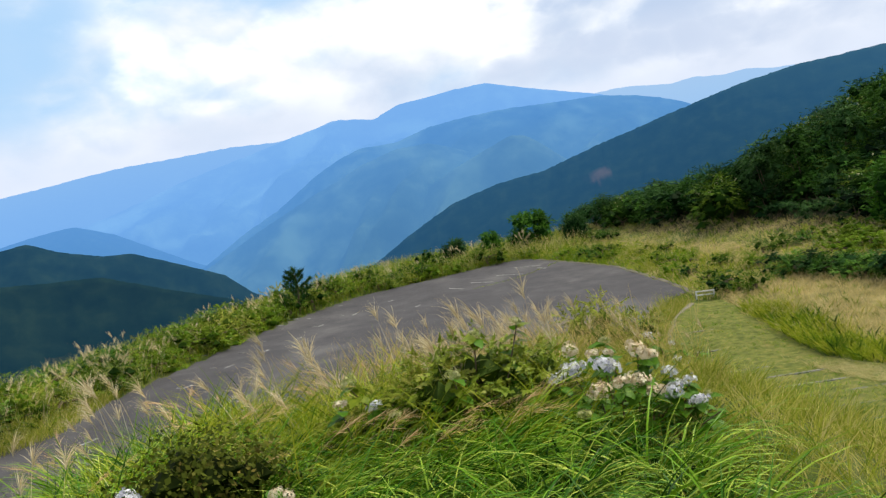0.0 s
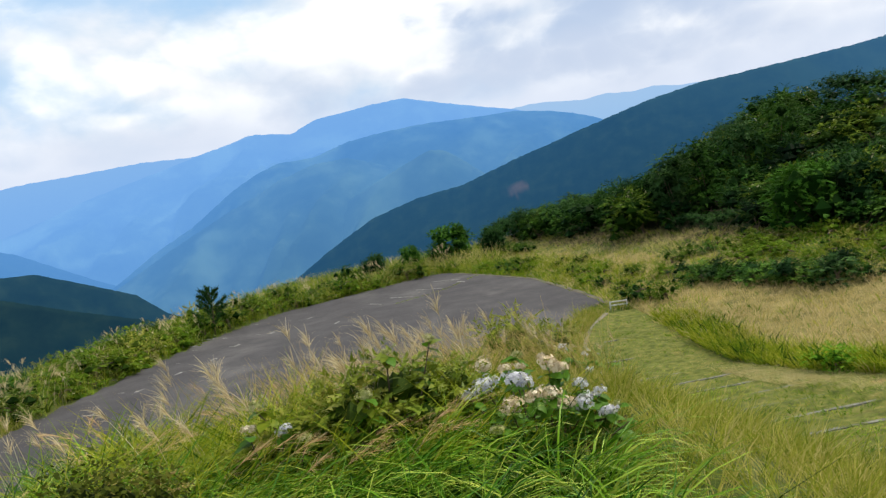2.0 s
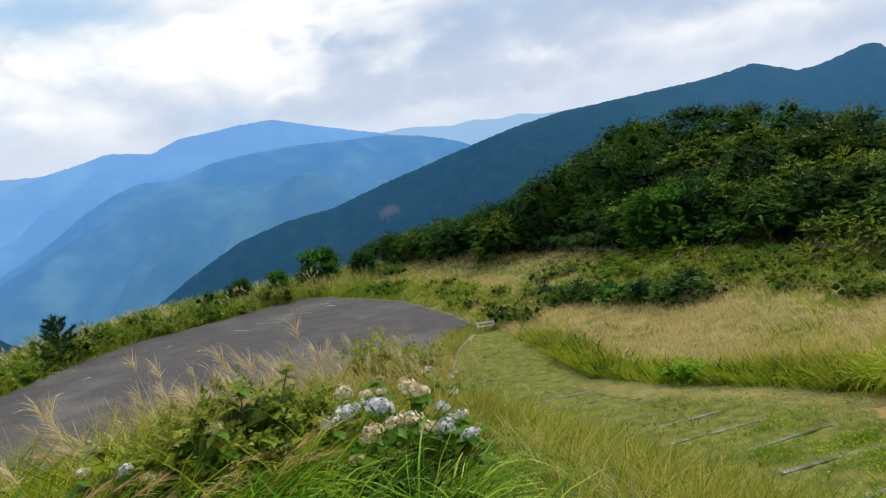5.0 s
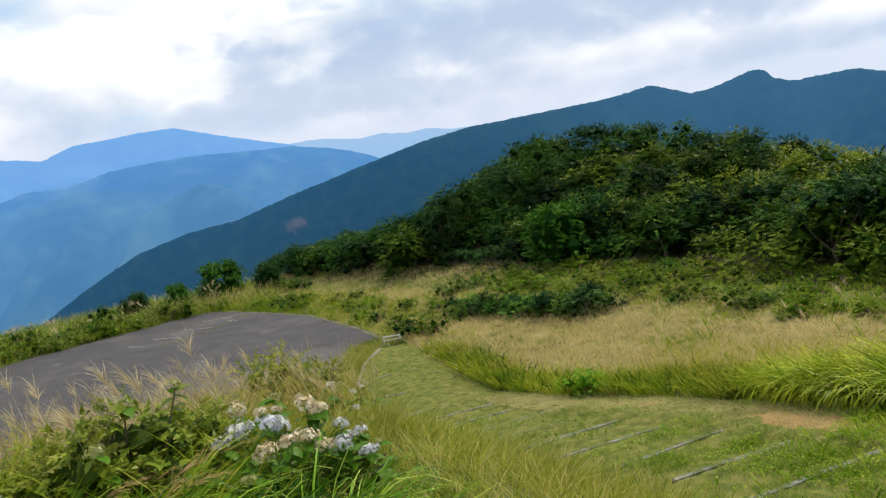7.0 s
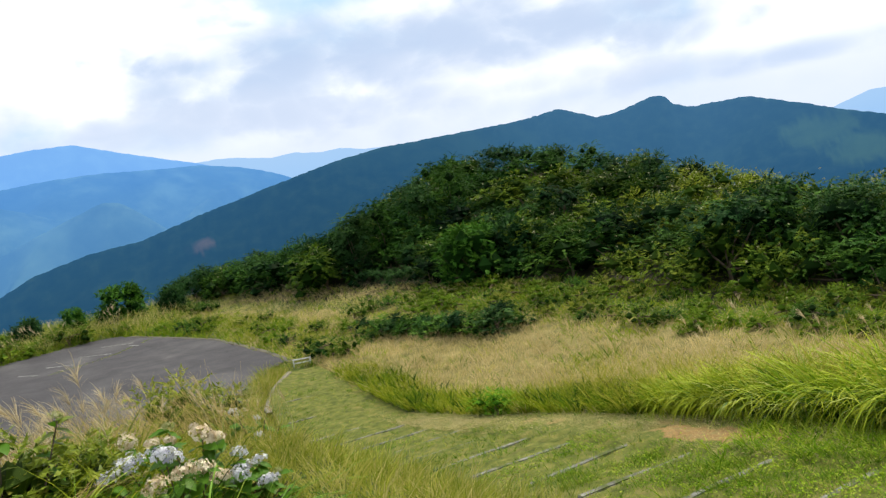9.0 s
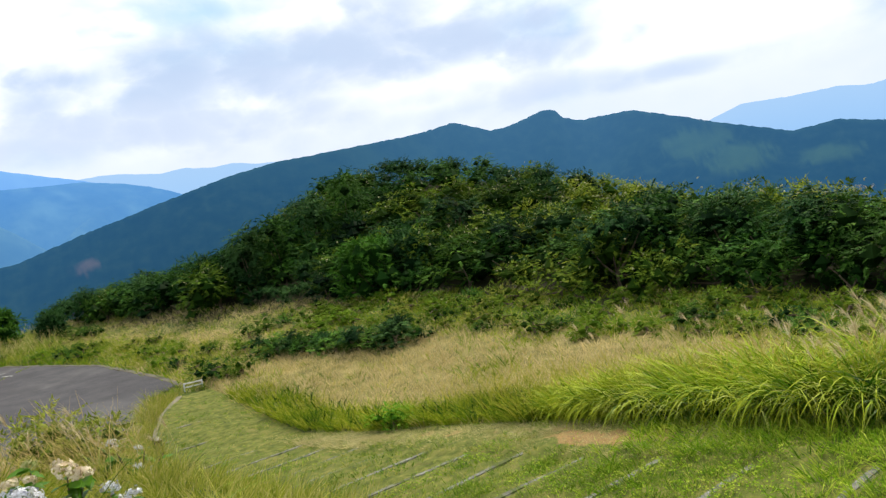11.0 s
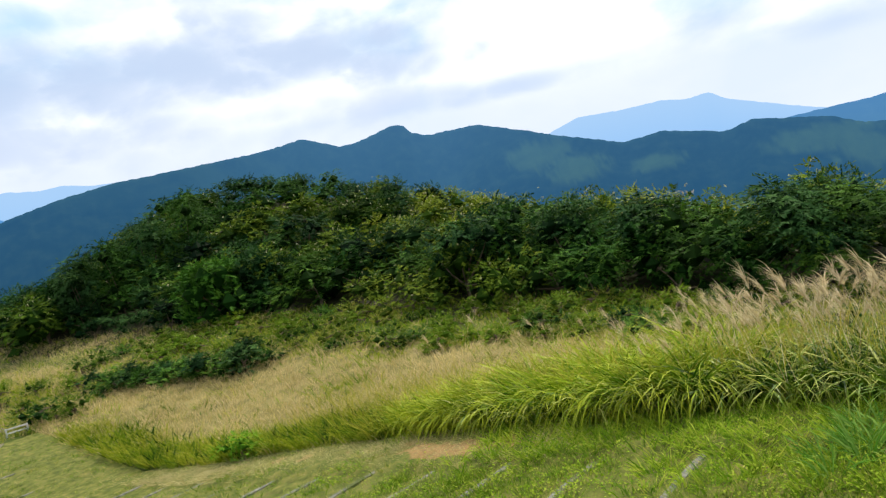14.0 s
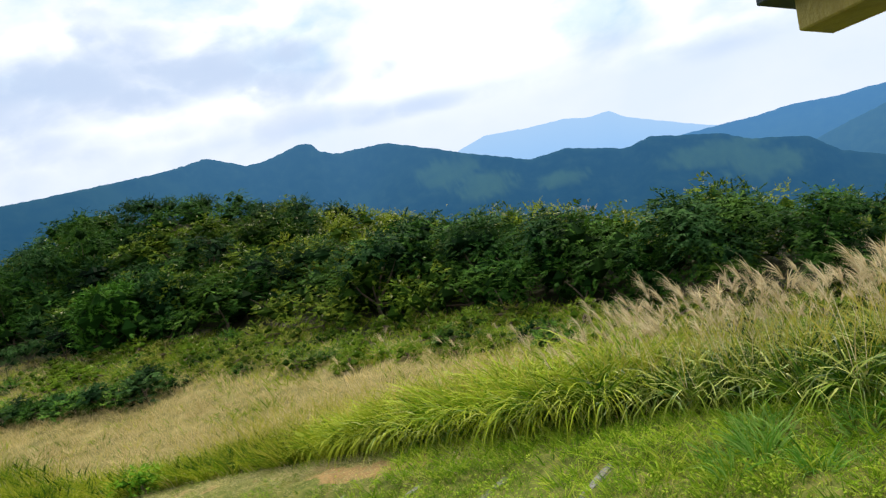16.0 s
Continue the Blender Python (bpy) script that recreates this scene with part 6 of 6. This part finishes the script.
hydrangea((-0.05, 6.0), [(0.06, 5.95, 0.72, 2, 0.4), (0.42, 6.1, 0.74, 2, 0.45), (-0.15, 5.6, 0.50, 2, 0.7), (-0.95, 5.65, 0.55, 2, 0.6)],
          430, (0.85, 0.5, 0.74), "leafy hydrangea bush with greenish buds and yellowing leaves", 2, 1)
hydrangea((-0.85, 5.6), [(-0.77, 5.6, 0.36, 0, 0.56), (-1.02, 5.58, 0.41, 1, 0.56), (-0.62, 5.5, 0.30, 2, 0.55)], 40, (0.4, 0.35, 0.3), "small hydrangea bush half hidden in long grass", 3)
hydrangea((-1.5, 4.0), [(-1.90, 3.87, 0.545, 0, 0.62), (-1.20, 4.13, 0.35, 1, 0.45), (-1.12, 4.10, 0.34, 1, 0.42)], 60, (0.5, 0.35, 0.3), "small hydrangea bush with white heads in the grass", 4)


# ---- shrubs on the bank ----
BRUSH = [shrub_kind(64, 0.62, 0.8, 3000, (0.05, 0.085), M_SALLOW, 18, 0, 0.05, spray=(7, 0.18, 0.7, 0.3), core=0.55), shrub_kind(65, 0.6, 0.8, 3000, (0.045, 0.08), M_OLIVE, 18, 0, 0.05, spray=(7, 0.20, 0.8, 0.3), core=0.5)]
TWIGGY = shrub_kind(61, 0.62, 0.75, 4200, (0.022, 0.045), M_BRUSH, 24, 0, 0.1, 0.45)
shrub(TWIGGY, -1.95, 4.75, 1.2, 4000, "shrub", "olive-brown twiggy shrub at the edge of the bank", "shrub", "", 1.0)
for i, (x, y, q, h) in enumerate(((0.05, 6.1, 1.0, 1.22), (-0.55, 6.0, 0.95, 1.0), (0.5, 6.35, 0.8, 1.25), (-1.05, 6.0, 0.8, 0.85), (-1.6, 5.9, 0.75, 0.8))):
    shrub(BRUSH[i % 2], x, y, q, 4005 + i, "shrub", ("yellow-green leafy shrub among the flowers", "olive-green leafy shrub among the flowers")[i % 2], "shrub", "", h)
shrub(BRUSH[1], 1.75, 10.3, 1.15, 4021, "shrub", "olive-brown shrub in dry grass on the bank", "shrub", "", 1.2)
shrub(BRUSH[0], 2.25, 10.8, 1.1, 4022, "shrub", "yellow-green leafy shrub in dry grass on the bank", "shrub", "", 1.25)

# the small wind-bent pine on the verge
def build_pine(x, y, tall):
    """A sparse young pine: a leaning tapered trunk, upswept branches, and tufts of needles at the twigs' ends."""
    r = np.random.default_rng(71)
    root = tagged(new("pine_tree"), "small dark wind-bent pine on the verge", "tree")
    bm = bmesh.new()
    spine = [(0.10 * (h / tall) ** 2 * tall * math.sin(1 + h), 0.05 * h, h) for h in np.linspace(-0.3, tall, 7)]
    for i in range(6):
        tube(bm, spine[i], spine[i + 1], 0.075 * (1 - i / 6.6), 0.075 * (1 - (i + 1) / 6.6))
    ends = [(np.array(spine[-1]), np.array([0.1, 0, 1.0]), 0.3)]
    for i in range(22):
        h = tall * (0.22 + 0.70 * i / 21)
        at = np.array([np.interp(h, [q[2] for q in spine], [q[k] for q in spine]) for k in range(3)])
        a = i * 2.4 + r.uniform(-0.4, 0.4)
        way = np.array([math.sin(a), math.cos(a), 0.55 + 0.35 * r.random()])
        ln = (1.0 - 0.65 * i / 21) * r.uniform(0.7, 1.2) * tall / 2.4
        tip = at + way * ln
        tube(bm, at, tip, 0.022, 0.008, 4)
        ends += [(at + way * ln * q, way, 0.24) for q in (0.3, 0.55, 0.8, 1.0)]
    part("trunk", bm, M_BARK, root, "grey-brown trunk and branches")
    v, tone = [], []
    for at, way, ln in ends:
        n = 34
        d = r.normal(size=(n, 3)) * 0.75 + way
        d /= np.linalg.norm(d, axis=1, keepdims=True)
        b = np.cross(d, r.normal(size=(n, 3)))
        b /= np.linalg.norm(b, axis=1, keepdims=True)
        p = at + way * r.uniform(-0.12, 0.04, n)[:, None]
        v.append(np.stack([p - b * 0.018, p + b * 0.018, p + d * (ln * r.uniform(0.7, 1.2, n))[:, None]], 1))
        tone.append(np.clip(r.normal(0.45, 0.2, n) + r.uniform(-0.2, 0.2), 0, 1))
    v, tone = np.concatenate(v), np.concatenate(tone)
    link("crown", mesh_from("crown", v.reshape(-1, 3), np.arange(3 * len(v)).reshape(-1, 3), M_SHRUB_D, np.stack([np.repeat(tone, 3), np.tile([0, 0, 1.0], len(tone))], -1)), root, "dark needle tufts")
    root.matrix_basis = pose(x, y, float(ground_z(x, y)), 0, 0, 0)


build_pine(-7.95, 37.1, 2.3)


# ---- the shelter's roof ----
def prism(bm, pts, z0, z1):
    """An upright block over a polygon."""
    lo, hi = [bm.verts.new((x, y, z0)) for x, y in pts], [bm.verts.new((x, y, z1)) for x, y in pts]
    n = len(pts)
    bm.faces.new(lo[::-1]), bm.faces.new(hi)
    for i in range(n):
        bm.faces.new((lo[i], lo[(i + 1) % n], hi[(i + 1) % n], hi[i]))


def build_shelter():
    """The eaves of a shelter beside the lookout: a boxed eave under a dark roof, whose wall stands behind."""
    root = tagged(new("shelter"), "open shelter with ochre-painted eaves and a dark roof", "shelter")
    dx, dy = -0.86, -0.51
    nx, ny = 0.51, -0.86

    def at(s, w):
        return 4.01 + dx * s + nx * w, 0.73 + dy * s + ny * w

    bm = bmesh.new()
    prism(bm, [at(0, 0), at(4.6, 0), at(4.6, 0.29), at(-0.38, 0.29)], 2.046, 2.168)
    bmesh.ops.bevel(bm, geom=bm.edges[:], offset=0.006, segments=1, affect="EDGES")
    part("eave", bm, M_OCHRE, root, "ochre-painted boxed eave")
    bm = bmesh.new()
    prism(bm, [at(-0.02, -0.13), at(4.8, -0.13), at(4.8, 3.4), at(-0.42, 3.4), at(-0.42, 0.20)], 2.172, 2.225)
    bmesh.ops.bevel(bm, geom=bm.edges[:], offset=0.005, segments=1, affect="EDGES")
    part("roof", bm, M_ROOF, root, "dark roof sheet")
    for s, w in ((0.9, 0.15), (4.3, 0.15), (0.9, 3.2), (4.3, 3.2)):
        x, y = at(s, w)
        z = float(ground_z(x, y)) - 0.3
        top = 2.044 if w < 1 else 2.17
        bm = bmesh.new()
        box(bm, (0.12, 0.12, top - z), (x, y, (top + z) / 2), Matrix.Rotation(math.atan2(dy, dx), 4, "Z"), 0.01)
        part("post", bm, M_OCHRE, root)


M_OCHRE = solid("ochre_paint", [(0.3, (0.30, 0.22, 0.05)), (0.6, (0.42, 0.32, 0.08))], 3.0, 0.6)
M_ROOF = solid("dark_roof", [(0.3, (0.035, 0.045, 0.045)), (0.6, (0.06, 0.07, 0.07))], 3.0, 0.6)
build_shelter()
